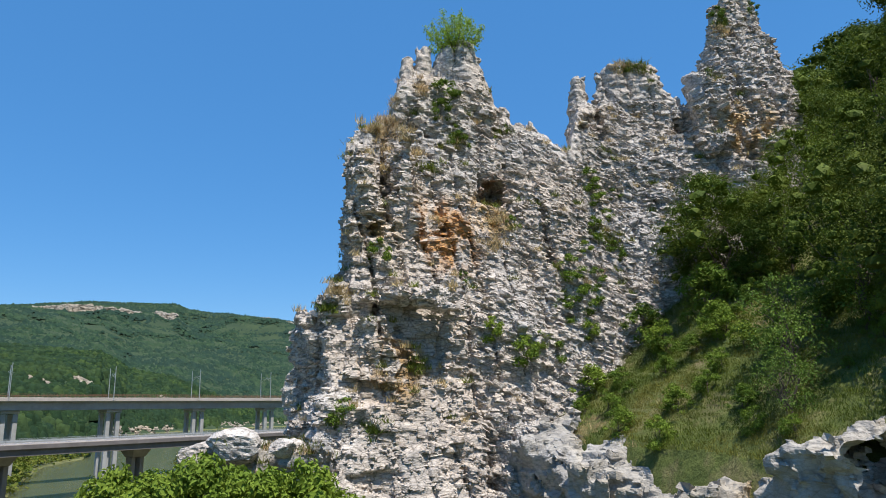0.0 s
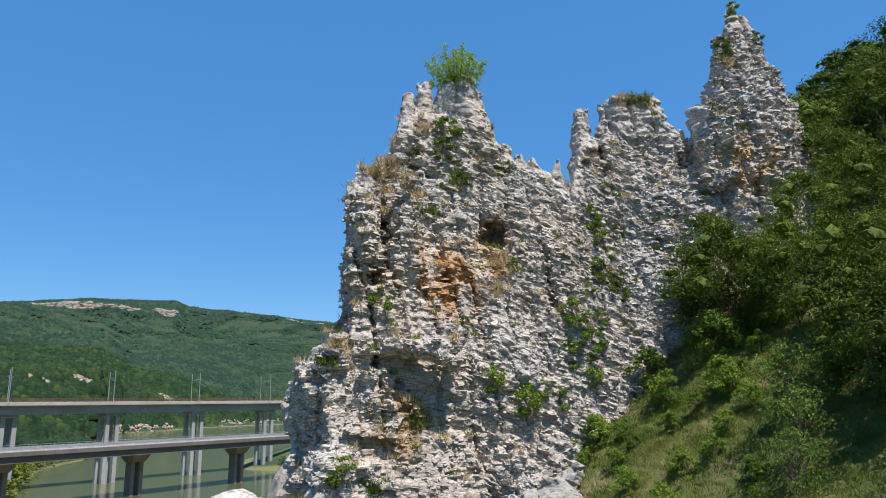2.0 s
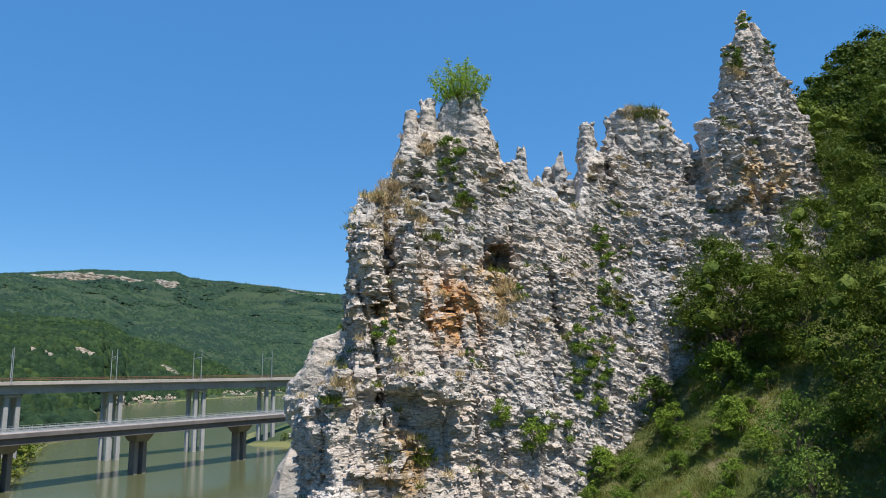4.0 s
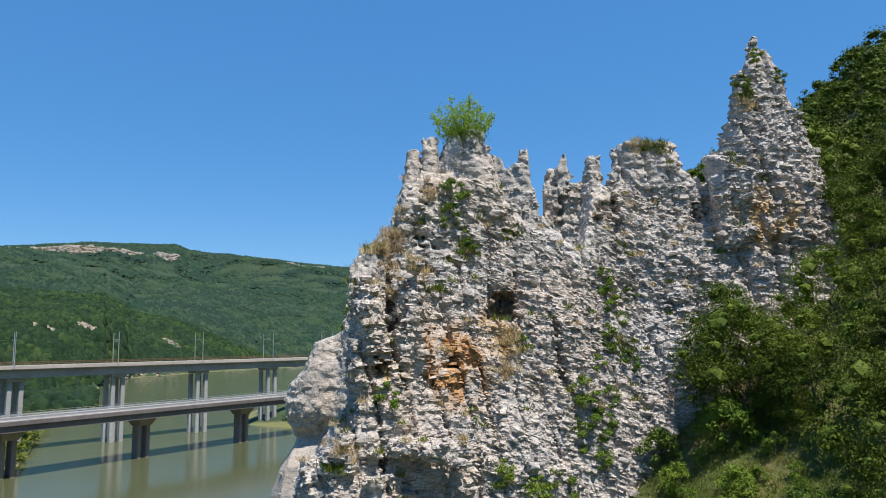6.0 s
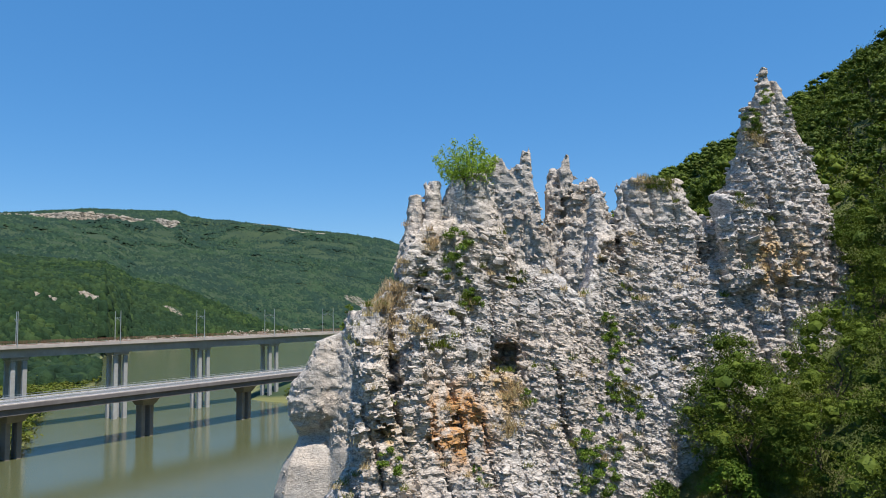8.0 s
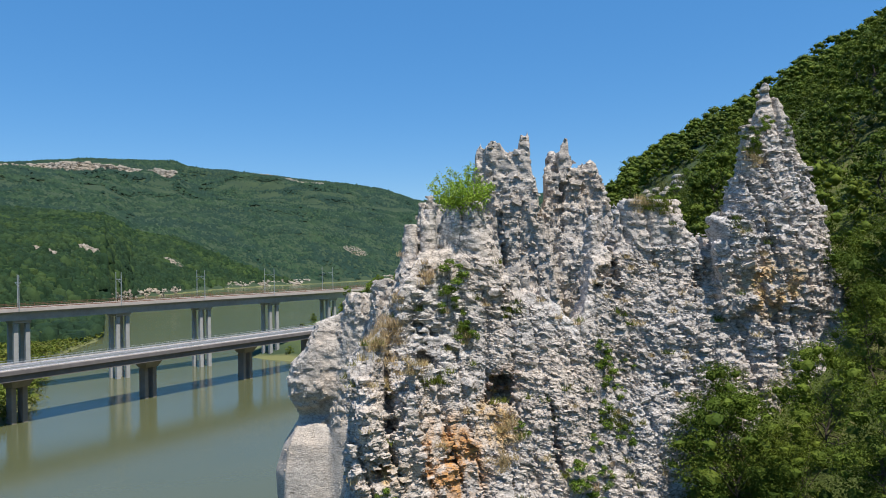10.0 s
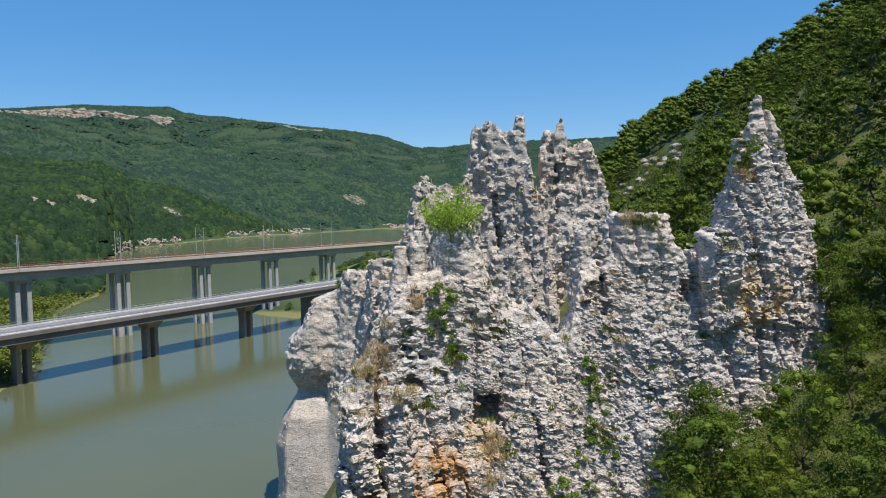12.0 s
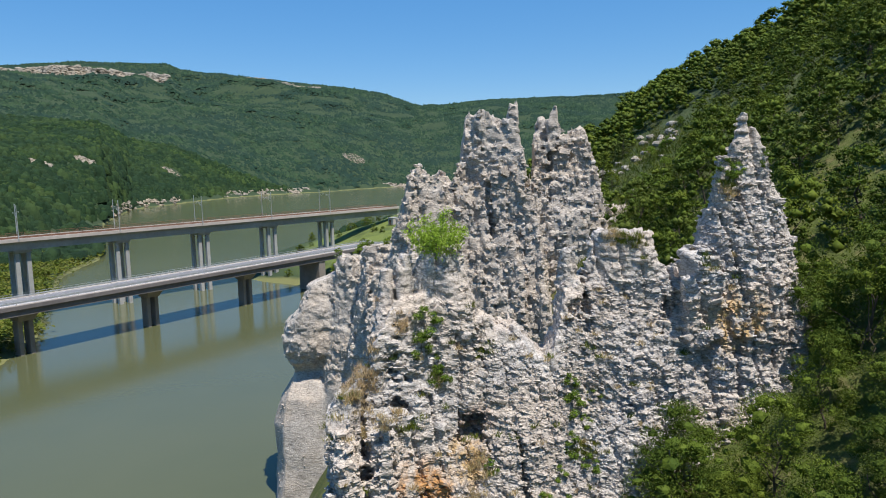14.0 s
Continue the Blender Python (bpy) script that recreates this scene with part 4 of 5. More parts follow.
def feather_tree(name, label, seed, height, width, shoots, leaves, size, material, group, category, trunk=0.05):
    """Many thin shoots that fan upwards from one foot, leafy over their outer half."""
    r = np.random.default_rng(seed)
    root = new(name)
    tagged(root, label, category, group)
    part("trunk", join(limb((0, 0, -0.5), (0.05, 0, height * 0.16), trunk, trunk * 0.8, r)), M_BARK, root)
    vs, ns = [], []
    for k in range(shoots):
        a, t = 6.2832 * (k * 0.618 % 1.0), math.sqrt((k + 0.5) / shoots)
        tip = Vector((math.cos(a) * width * 0.5 * t, math.sin(a) * width * 0.5 * t, height * float(r.uniform(0.6, 1.0)) * (1 - 0.48 * t * t)))
        knee = Vector((tip.x * 0.55, tip.y * 0.55, tip.z * 0.42))
        foot = Vector((0, 0, height * 0.1))
        part("branch", join([rod(foot, knee, trunk * 0.45, trunk * 0.28, 5), rod(knee, tip, trunk * 0.28, trunk * 0.08, 4)]), M_BARK, root)
        n = leaves // shoots
        u = r.uniform(0.0, 1.0, n)[:, None] ** 0.8
        line = np.where(u < 0.3, np.array(foot.lerp(knee, 0.6)) + (np.array(knee) - np.array(foot.lerp(knee, 0.6))) * (u / 0.3), np.array(knee) + (np.array(tip) - np.array(knee)) * ((u - 0.3) / 0.7))
        off = r.normal(0, 1, (n, 3)) * width * 0.055 * (1.15 - 0.75 * u)
        vs.append(line + off)
        ns.append(off + np.array((0, 0, 0.12)))
    c, nn = np.concatenate(vs), np.concatenate(ns)
    v, f = leaf_quads(c, nn / np.maximum(np.linalg.norm(nn, axis=1, keepdims=True), 1e-6), size, r, 0.4)
    part("crown", grid_mesh("crown", v, f, material), None, root)
    return root


def place(proto, x, y, z, scale, turn):
    m = pose(x, y, z, 0, 0, turn)
    ob = copy_thing(proto, m)
    ob.scale = (scale, scale, scale * random.uniform(0.88, 1.12))
    return ob


LAB_T = "leafy green broadleaf tree growing on the steep hillside"
TREES = [make_tree("broadleaf_tree", LAB_T, 20 + k, 6.4, w, 46, 9500, 0.12, M_LEAF, 0.06, solid=0.4) for k, w in enumerate((5.2, 4.4, 6.0))]
LAB_F = "small dense green tree on the wooded slope"
FARTREES = [make_tree("hillside_tree", LAB_F, 30 + k, 5.0, w, 52, 1700, 0.20, M_LEAF, 0.02, limbs=3, solid=0.56, spread=(0.07, 0.15)) for k, w in enumerate((5.0, 5.8, 4.4))]
SHRUBS = [make_tree("shrub", "low bushy green shrub with small leaves", 40 + k, 1.5, 1.7, 16, 1300, 0.11, M_BUSH, 0.0, 0.03, 5, category="shrub") for k in range(2)]

taken = []


def free(x, y, gap):
    if any((x - a) ** 2 + (y - b) ** 2 < gap * gap for a, b in taken):
        return False
    taken.append((x, y))
    return True


# trees on the slope beside the front fin
rr = random.Random(3)
for k in range(2600):
    x, y = rr.uniform(9, 52), rr.uniform(15, 72)
    if x < 13.2 + 0.05 * abs(y - 30) and y < 33.5 or x > 0.74 * y + 4.5:
        continue
    if 33.5 < y < 43.5 and x < 20.5 or y > 43 and x < 15 + 0.1 * (y - 43) or y > 48 and x < 21 + 0.12 * (y - 48) and rr.random() < 0.85:
        continue
    r_ = math.hypot(x, y)
    if not free(x, y, 2.7 if r_ < 45 else 3.4):
        continue
    proto = rr.choice(TREES if r_ < 46 else FARTREES)
    place(proto, x, y, float(ground_z(x, y)) - 0.2, rr.uniform(0.75, 1.25) * (0.8 if x < 14.5 else 1.0), rr.uniform(0, 360))
for x, y, sc, kind in ((13.0, 31.3, 1.0, 2), (14.8, 28.6, 0.7, 0), (16.4, 25.6, 0.6, 1)):
    place(TREES[kind], x, y, float(ground_z(x, y)) - 0.3, sc, rr.uniform(0, 360))
n_far, n_slope, wood = 0, 0, []
for k in range(14000):
    x, y = rr.uniform(14, 130), rr.uniform(72, 175)
    if x > 0.74 * y + 4 or x < 22 and y < 90 or n_far > 1000:
        continue
    t_ = min(1, max(0, ((x - 20) * 17 + (y - 70) * 42) / 2053))      # an open strip runs up the hillside
    if math.hypot(x - 20 - 17 * t_, y - 70 - 42 * t_) < 5.5:
        continue
    if not free(x, y, 3.2):
        continue
    n_far += 1
    z, sc, turn = float(ground_z(x, y)) - 0.3, rr.uniform(0.5, 1.05), rr.uniform(0, 360)
    if y < 112 and n_slope < 190:
        n_slope += 1
        place(rr.choice(FARTREES), x, y, z, sc, turn)
    else:
        wood.append((x, y, z, sc, turn))
crowns = [crown_arrays(np.random.default_rng(90 + k), 4.2, 6.2, 44, 560, 0.25, 0.0, 0.6, 0.8, (0.08, 0.15))[:2] for k in range(4)]
wv_, wf_, used = [], [], 0
for k, (x, y, z, sc, turn) in enumerate(wood):
    m = np.array(pose(x, y, z, 0, 0, turn))[:3, :3] * sc
    v, f = crowns[k % 4]
    wv_.append(v @ m.T + np.array((x, y, z)))
    wf_.append(f + used)
    used += len(v)
tagged(part("hillside_wood", grid_mesh("hillside_wood", np.concatenate(wv_), np.concatenate(wf_), M_LEAF, True)), "dense green trees covering the ridge of the hillside", "woodland", kind="stuff")
for proto in TREES + FARTREES:
    proto.location = (rr.uniform(30, 40), -30 - rr.uniform(0, 20), 24)

# shrubs on the grass slope, at the foot of the fin and on the knoll
for k in range(110):
    x, y = rr.uniform(5.5, 13), rr.uniform(19, 33)
    e = ((x - 4.2) * 14.5 + (y - 29.5) * 6.5) / 15.9
    if e < 0.2 or not free(x, y, 1.0):
        continue
    place(rr.choice(SHRUBS), x, y, float(ground_z(x, y)) - 0.1, rr.uniform(0.25, 0.8), rr.uniform(0, 360))
bush = make_tree("bush", "rounded light green bush below the rock knoll", 45, 1.9, 2.5, 26, 3000, 0.13, M_BUSH, 0.0, 0.03, 8, category="shrub")
for x, y, z, s_ in ((-8.8, 20.3, 13.6, 1.0), (-7.7, 21.4, 13.8, 0.9), (-6.7, 20.6, 13.7, 1.05), (-5.5, 21.6, 13.6, 1.0), (-4.4, 21.0, 13.5, 1.05), (-3.4, 22.0, 13.2, 0.9), (-6.2, 23.4, 14.2, 0.7), (-10.0, 22.0, 13.2, 0.85)):
    place(bush, x, y, max(z, float(ground_z(x, y)) - 0.1), s_ * 1.2, rr.uniform(0, 360))
bush.location = (-2.4, 21.2, 13.0)
scrub = make_tree("scrub_tree", "thin many-stemmed young tree on the grass slope", 47, 3.2, 2.7, 34, 1300, 0.11, M_LEAF_LIGHT, 0.22, 0.05, 18, solid=0, spread=(0.08, 0.17))
for x, y, s_ in ((10.3, 20.9, 0.85), (9.6, 20.0, 0.65), (12.9, 21.2, 0.8)):
    place(scrub, x, y, float(ground_z(x, y)) - 0.1, s_, rr.uniform(0, 360))
scrub.location = (11.0, 22.6, float(ground_z(11.0, 22.6)) - 0.1)


def on_fin(x, z):
    y = fin_y(x, z)
    return 34.0 if y is None else float(y)


ledge_shrub = make_tree("shrub", "dark green shrub rooted in a crack of the rock", 50, 1.5, 1.4, 16, 1300, 0.105, M_BUSH, 0.0, 0.03, 5, category="shrub")
for x, z, s_ in ((0.4, 32.6, 1.15), (1.1, 30.1, 0.75), (-2.6, 23.4, 0.8), (-3.7, 16.7, 0.9), (2.2, 20.2, 0.75), (3.6, 19.2, 1.0), (4.2, 20.0, 0.7), (6.2, 23.4, 0.9), (6.3, 22.2, 1.0), (8.1, 27.6, 0.9), (8.0, 28.6, 0.8), (3.5, 25.7, 0.5), (1.0, 22.7, 0.5),
                 (5.6, 21.2, 0.9), (7.9, 25.6, 0.9), (17.3, 40.0, 0.75), (19.5, 40.6, 0.6), (16.2, 40.2, 0.5), (0.2, 31.6, 0.8), (7.2, 24.6, 0.6), (6.8, 20.4, 0.8), (5.0, 19.4, 0.75), (8.8, 26.8, 0.6), (7.6, 23.0, 0.7), (9.4, 28.2, 0.6), (8.9, 24.6, 0.8), (0.9, 31.0, 0.5)):
    place(ledge_shrub if z > 22 else SHRUBS[0], x, on_fin(x, z) + 0.1, z, s_, rr.uniform(0, 360))
ledge_shrub.location = (7.0, on_fin(7.0, 21.6) + 0.1, 21.6)
SHRUBS[0].location, SHRUBS[1].location = (9.6, 30.2, float(ground_z(9.6, 30.2))), (10.6, 27.0, float(ground_z(10.6, 27.0)))

crag_tree = feather_tree("crag_tree", "small airy light green tree on top of the crag", 61, 3.0, 3.7, 34, 4400, 0.15, M_LEAF_BRIGHT, "", "tree")
top = fin_top(1.1, 35.0)
crag_tree.location = (1.1, 34.9, (top or 36.5) - 0.65)

# grass
def tuft_mesh(name, r, spots, height, spread, blades, material):
    """Blades of grass round each spot; spots (n, 3)."""
    n = len(spots) * blades
    base = np.repeat(spots, blades, 0) + r.normal(0, 1, (n, 3)) * np.array([spread, spread, 0])
    lean = r.normal(0, 0.45, (n, 3))
    lean[:, 2] = 1
    lean /= np.linalg.norm(lean, axis=1, keepdims=True)
    side = np.cross(lean, r.normal(0, 1, (n, 3)))
    side /= np.linalg.norm(side, axis=1, keepdims=True)
    h = (height * r.uniform(0.5, 1.3, n))[:, None]
    v = np.stack([base - side * h * 0.05, base + side * h * 0.05, base + lean * h], 1).reshape(-1, 3)
    return grid_mesh(name, v, np.arange(3 * n).reshape(-1, 3), material)


gr = np.random.default_rng(8)
gx_, gy_ = gr.uniform(4.5, 15, 6500), gr.uniform(17, 36, 6500)
keep = ((gx_ - 4.2) * 14.5 + (gy_ - 29.5) * 6.5) / 15.9 > 0.1
spots = np.stack([gx_[keep], gy_[keep], ground_z(gx_[keep], gy_[keep]) - 0.03], -1)
dry = fbm(spots * 0.5, 2) > 0.8
tagged(part("grass", tuft_mesh("grass", gr, spots[~dry], 0.16, 0.17, 34, M_GRASS)), "long green grass on the steep slope", "grass", kind="stuff")
tagged(part("dry_grass", tuft_mesh("dry_grass", gr, spots[dry], 0.19, 0.16, 26, M_STRAW)), "dry straw-coloured grass on the slope", "grass", kind="stuff")


kx, ky = gr.uniform(-10, -3.2, 420), gr.uniform(23.6, 28.2, 420)
kz = np.array([ledge_top(a, b) or 0.0 for a, b in zip(kx, ky)])
kn = np.stack([kx, ky, kz - 0.03], -1)[kz > 13.2]
tagged(part("knoll_grass", tuft_mesh("knoll_grass", gr, kn[::2], 0.34, 0.16, 40, M_GRASS)), "long green grass among the boulders of the knoll", "grass", kind="stuff")
tagged(part("knoll_straw", tuft_mesh("knoll_straw", gr, kn[1::3], 0.3, 0.14, 34, M_STRAW)), "dry yellow grass among the boulders of the knoll", "grass", kind="stuff")


def rock_tufts(name, label, number, material, seed, spots_wanted):
    r = np.random.default_rng(seed)
    out = []
    for x, z in spots_wanted:
        for k in range(11):
            xx, zz = x + r.normal(0, 0.25), z + r.normal(0, 0.22)
            while zz > 14 and fin_y(xx, zz) is None:
                zz -= 0.1
            out.append((xx, on_fin(xx, zz) - 0.04, zz + 0.02))
    while len(out) < number:
        xx, zz = r.uniform(-6, 18), r.uniform(15, 37)
        y = fin_y(xx, zz)
        if y is not None and y < 40 and fin_y(xx, zz + 0.25) is not None and fin_y(xx, zz + 0.25) - y > 0.2:
            out.append((xx, y - 0.02, zz + 0.04))
    tagged(part(name, tuft_mesh(name, r, np.array(out), 0.34, 0.13, 44, material)), label, "grass", kind="stuff")


rock_tufts("ledge_grass", "green grass tufts on ledges of the rock", 200, M_GRASS, 81, ((-4.6, 21.2), (-1.1, 19.1), (-0.3, 28.6), (11.5, 36.7), (12.1, 36.6), (0.9, 30.6), (3.3, 31.4), (8.2, 25.9), (9.0, 25.6), (17.3, 39.6), (-2.6, 16.6)))
rock_tufts("ledge_straw", "dry straw tufts on ledges of the rock", 240, M_STRAW, 82, ((-2.5, 30.6), (-2.7, 30.2), (-2.3, 31.0), (-4.1, 22.0), (-1.3, 29.4), (2.8, 26.3), (2.9, 25.8), (-2.2, 18.4), (11.0, 36.9), (17.2, 39.2), (2.5, 24.9), (-0.6, 33.2)))

# a mound of dry grass on the shoulder of the fin
sx_, sy_ = gr.uniform(-3.5, -2.0, 130), gr.uniform(30.6, 32.6, 130)
sz_ = np.array([fin_top(a, b) or 0.0 for a, b in zip(sx_, sy_)])
mound = np.stack([sx_, sy_, sz_ - 0.12], -1)[(sz_ > 28) & (sz_ < 33)]
tagged(part("straw_mound", tuft_mesh("straw_mound", gr, mound, 0.27, 0.13, 46, M_STRAW)), "mound of dry tan grass on the rock shoulder", "grass", kind="stuff")

# forest across the lake
def clump_mesh(name, r, spots, size, sub, material, smooth=True, tall=0.95):
    v, f = ICO2 if sub == 2 else ICO1
    n = len(spots)
    sc = (size[:, None] * r.uniform(0.7, 1.3, (n, 3)) * np.array([1, 1, tall]))[:, None, :]
    jit = 1 + r.normal(0, 0.2, (n, len(v), 1))
    verts = (spots[:, None, :] + v[None] * jit * sc).reshape(-1, 3)
    faces = (f[None] + (np.arange(n) * len(v))[:, None, None]).reshape(-1, 3)
    return grid_mesh(name, verts, faces, material, smooth)


def dome(sides, rings):
    """A low-sided dome of unit size: an apex and rings down to just below its foot."""
    v, f = [(0, 0, 1.0)], []
    for k, (rad, z) in enumerate(rings):
        v += [(rad * math.cos(6.2832 * (i + 0.5 * k) / sides), rad * math.sin(6.2832 * (i + 0.5 * k) / sides), z) for i in range(sides)]
        for i in range(sides):
            j, b = (i + 1) % sides, 1 + k * sides
            if k == 0:
                f.append((0, b + i, b + j))
            else:
                f += [(b - sides + i, b + i, b - sides + j), (b - sides + j, b + i, b + j)]
    return np.array(v), np.array(f)


DOME, LOW_DOME = dome(5, ((0.75, 0.62), (1.0, -0.9))), dome(6, ((1.0, -0.6),))


def forest_spots(r, n, r0, r1, a0=-36, a1=19):
    d = np.sqrt(r.uniform(r0 * r0, r1 * r1, n))
    a = np.radians(r.uniform(a0, a1, n))
    x, y = d * np.sin(a), d * np.cos(a)
    z = ground_z(x, y)
    return np.stack([x, y, z], -1)


fr = np.random.default_rng(4)
bare = ((-350, 690, 12), (-347, 608, 10), (-193, 1545, 24), (-390, 1010, 14))
for name, n, r0, r1, size, sub in (("far_wood", 90000, 330, 1250, 3.0, 2), ("distant_wood", 90000, 1250, 2720, 4.6, 1)):
    sp = forest_spots(fr, n, r0, r1)
    ok = (sp[:, 2] > 4.5) & ((sp[:, 0] < -0.06 * sp[:, 1]) | (sp[:, 1] > 1250))
    ok |= (sp[:, 2] > 1.6) & (np.hypot(sp[:, 0], sp[:, 1]) < 560) & (np.hypot(sp[:, 0], sp[:, 1]) > 360) & (sp[:, 0] < -100)
    for bx, by, br in bare:
        ok &= np.hypot(sp[:, 0] - bx, (sp[:, 1] - by) * 0.6) > br
    far_r, far_a = np.hypot(sp[:, 0], sp[:, 1]), np.degrees(np.arctan2(sp[:, 0], sp[:, 1]))
    ok &= (far_r > 360) & ~((far_a < -20.6) & (far_r > 2345) & (far_r < 2452)) & ~((far_a > -15.5) & (far_a < -9.0) & (far_r > 2425) & (far_r < 2532))
    sp = sp[ok]
    sz = size * np.clip(fr.lognormal(-0.1, 0.33, len(sp)), 0.45, 2.0)
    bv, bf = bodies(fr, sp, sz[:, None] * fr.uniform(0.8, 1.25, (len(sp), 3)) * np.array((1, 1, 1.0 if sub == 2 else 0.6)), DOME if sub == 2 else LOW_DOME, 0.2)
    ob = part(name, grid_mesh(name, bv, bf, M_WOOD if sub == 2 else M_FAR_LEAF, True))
    tagged(ob, "dense green woodland covering the hills across the lake", "woodland", kind="stuff")


# bare rock across the lake: scars, shore cliffs and the crags under the plateau
def rock_patch(name, label, r, spots, size):
    ob = part(name, clump_mesh(name, r, spots, size, 2, M_SHORE, False, 0.5))
    return tagged(ob, label, "rock", kind="stuff")


def on_ground(x, y, lift=0.0):
    return np.stack([x, y, ground_z(x, y) + lift], -1)


for bx, by, rad, n in ((-350, 690, 10, 80), (-347, 608, 8, 60), (-193, 1545, 26, 120), (-390, 1010, 10, 40)):
    a, d = fr.uniform(0, 6.28, n), rad * np.sqrt(fr.uniform(0, 1, n))
    rock_patch("rock_scar", "pale bare rock scar in the wooded hillside", fr, on_ground(bx + d * np.cos(a), by + d * np.sin(a) * 1.3, -0.4), fr.uniform(1.2, 2.6, n))
az_ = np.radians(fr.uniform(-25.6, -3, 900))
patch = fbm(np.stack([np.degrees(az_) * 0.5, az_ * 0, az_ * 0], -1), 2) > -0.15
az_ = az_[patch]
rad_ = np.interp(np.degrees(az_), (-26.4, -25.9, -24, -21.4, -17, -14, -10, -4), (655, 655, 880, 960, 1130, 1206, 1269, 1470)) + fr.uniform(-2, 16, len(az_))
rock_patch("shore_rock", "pale eroded rock along the far shore", fr, on_ground(rad_ * np.sin(az_), rad_ * np.cos(az_), 0.5), fr.uniform(1.6, 4.2, len(az_)))
az_ = np.radians(fr.uniform(-34, -20.9, 1300))
az_ = az_[fbm(np.stack([np.degrees(az_) * 0.9, az_ * 0 + 3, az_ * 0], -1), 2) > -0.8]
rad_ = 2404 + fr.uniform(0, 34, len(az_))
rock_patch("crag_band", "grey cliff band under the edge of the plateau", fr, on_ground(rad_ * np.sin(az_), rad_ * np.cos(az_), 2.0), fr.uniform(5, 10, len(az_)))
az_ = np.radians(fr.uniform(-15.2, -9.6, 260))
rad_ = 2492 + fr.uniform(0, 24, len(az_))
rock_patch("pale_field", "pale dry strip along the far ridge", fr, on_ground(rad_ * np.sin(az_), rad_ * np.cos(az_), 1.0), fr.uniform(5, 8, len(az_)))

# reeds and scrub on the low bank under the bridges
mr = np.random.default_rng(15)
a, d = np.radians(mr.uniform(-36, -26.2, 5200)), mr.uniform(150, 420, 5200)
sp = on_ground(d * np.sin(a), d * np.cos(a))
sp = sp[(sp[:, 2] > 0.5) & (sp[:, 2] < 6)]
each = 9
tall = np.where(fbm(sp * 0.03 + 5, 2) > 0.35, 2.6, 0.8)
v, f = leaf_quads(np.repeat(sp, each, 0) + mr.normal(0, 1, (len(sp) * each, 3)) * np.array((1.6, 1.6, 0.3)) + np.stack([np.zeros(len(sp) * each)] * 2 + [np.repeat(tall, each) * mr.uniform(0.1, 1, len(sp) * each)], -1), np.tile((0, 0, 1.0), (len(sp) * each, 1)), 1.1, mr, 0.7)
tagged(part("reed_bed", grid_mesh("reed_bed", v, f, M_GRASS)), "green reeds and scrub on the low lake bank", "reeds", kind="stuff")

# trees where the bridges land, and on the rear rocks
for k in range(400):
    x, y = rr.uniform(-62, 20), rr.uniform(225, 345)
    z = float(ground_z(x, y))
    u_, v_ = (x + 101.8) * 0.643 + (y - 218.6) * 0.766, abs((x + 101.8) * 0.766 - (y - 218.6) * 0.643)
    w_ = abs((x + 78.4) * 0.834 - (y - 184.3) * 0.551)
    if z < 1.5 or v_ < 8 or w_ < 9 or rr.random() < 0.35 or not free(x, y, 6.5):
        continue
    place(rr.choice(FARTREES), x, y, z - 0.2, rr.uniform(0.4, 0.9), rr.uniform(0, 360))
for x, y, s_ in ((-12.5, 86.5, 0.9), (-10.6, 86.0, 1.1), (-8.6, 85.0, 1.2), (-6.8, 82.5, 1.1), (-5.0, 81.0, 0.9), (-7.4, 80.2, 1.0), (-11.6, 84.2, 0.8)):
    z = rear_top(x, y)
    if z is not None:
        place(rr.choice(SHRUBS), x, y, z - 0.15, s_, rr.uniform(0, 360))
# pale boulders and grass in the clearings of the hillside
for k in range(46):
    bx, by, sx, sy = rr.choice(((36, 109, 3, 6), (36, 109, 3, 6), (34, 104, 3, 6), (25, 82, 4, 7), (29, 108, 3, 4)))
    x, y, sz = rr.gauss(bx, sx * 0.5), rr.gauss(by, sy * 0.5), rr.uniform(0.4, 1.25)
    bm = bmesh.new()
    bmesh.ops.create_icosphere(bm, subdivisions=2, radius=0.6)
    for v in bm.verts:
        v.co = Vector((v.co.x * 1.4, v.co.y, v.co.z * 0.8)) * (1 + 0.35 * noise.noise(v.co * 2.2 + Vector((k, 0, 0)))) 
        v.co += Vector([rr.uniform(-0.07, 0.07) for q in range(3)])
    ob = part("boulder", bm, M_SHADED_ROCK)
    ob.matrix_basis = pose(x, y, float(ground_z(x, y)) + 0.1 * sz, 0, 0, rr.uniform(0, 360)) @ Matrix.Diagonal((sz, sz, sz, 1))
    tagged(ob, "pale weathered limestone boulder on the hillside", "boulder", "boulders on the hillside")
cx_, cy_ = np.concatenate([gr.normal(33, 4.5, 1000), gr.normal(25, 3.6, 900), gr.uniform(15, 24, 900)]), np.concatenate([gr.normal(103, 9, 1000), gr.normal(80, 7, 900), gr.uniform(46, 72, 900)])
for k in range(40):
    bx, by, sx, sy = ((33, 102, 5, 11), (25, 80, 4, 8), (19, 59, 3, 8))[k % 3]
    x, y = rr.gauss(bx, sx * 0.7), rr.gauss(by, sy * 0.7)
    if y > 46 and x > 15 and free(x, y, 2.2):
        place(rr.choice(SHRUBS), x, y, float(ground_z(x, y)) - 0.15, rr.uniform(0.7, 1.5), rr.uniform(0, 360))
tagged(part("hillside_grass", tuft_mesh("hillside_grass", gr, on_ground(cx_, cy_), 0.8, 0.35, 9, M_GRASS)), "rough grass in clearings of the hillside", "grass", kind="stuff")
hut = new("hut")
hut.matrix_world = pose(-20, 296, float(ground_z(-20, 296)) - 0.3, 0, 0, 50)
tagged(hut, "small pale concrete trackside hut by the railway", "hut")
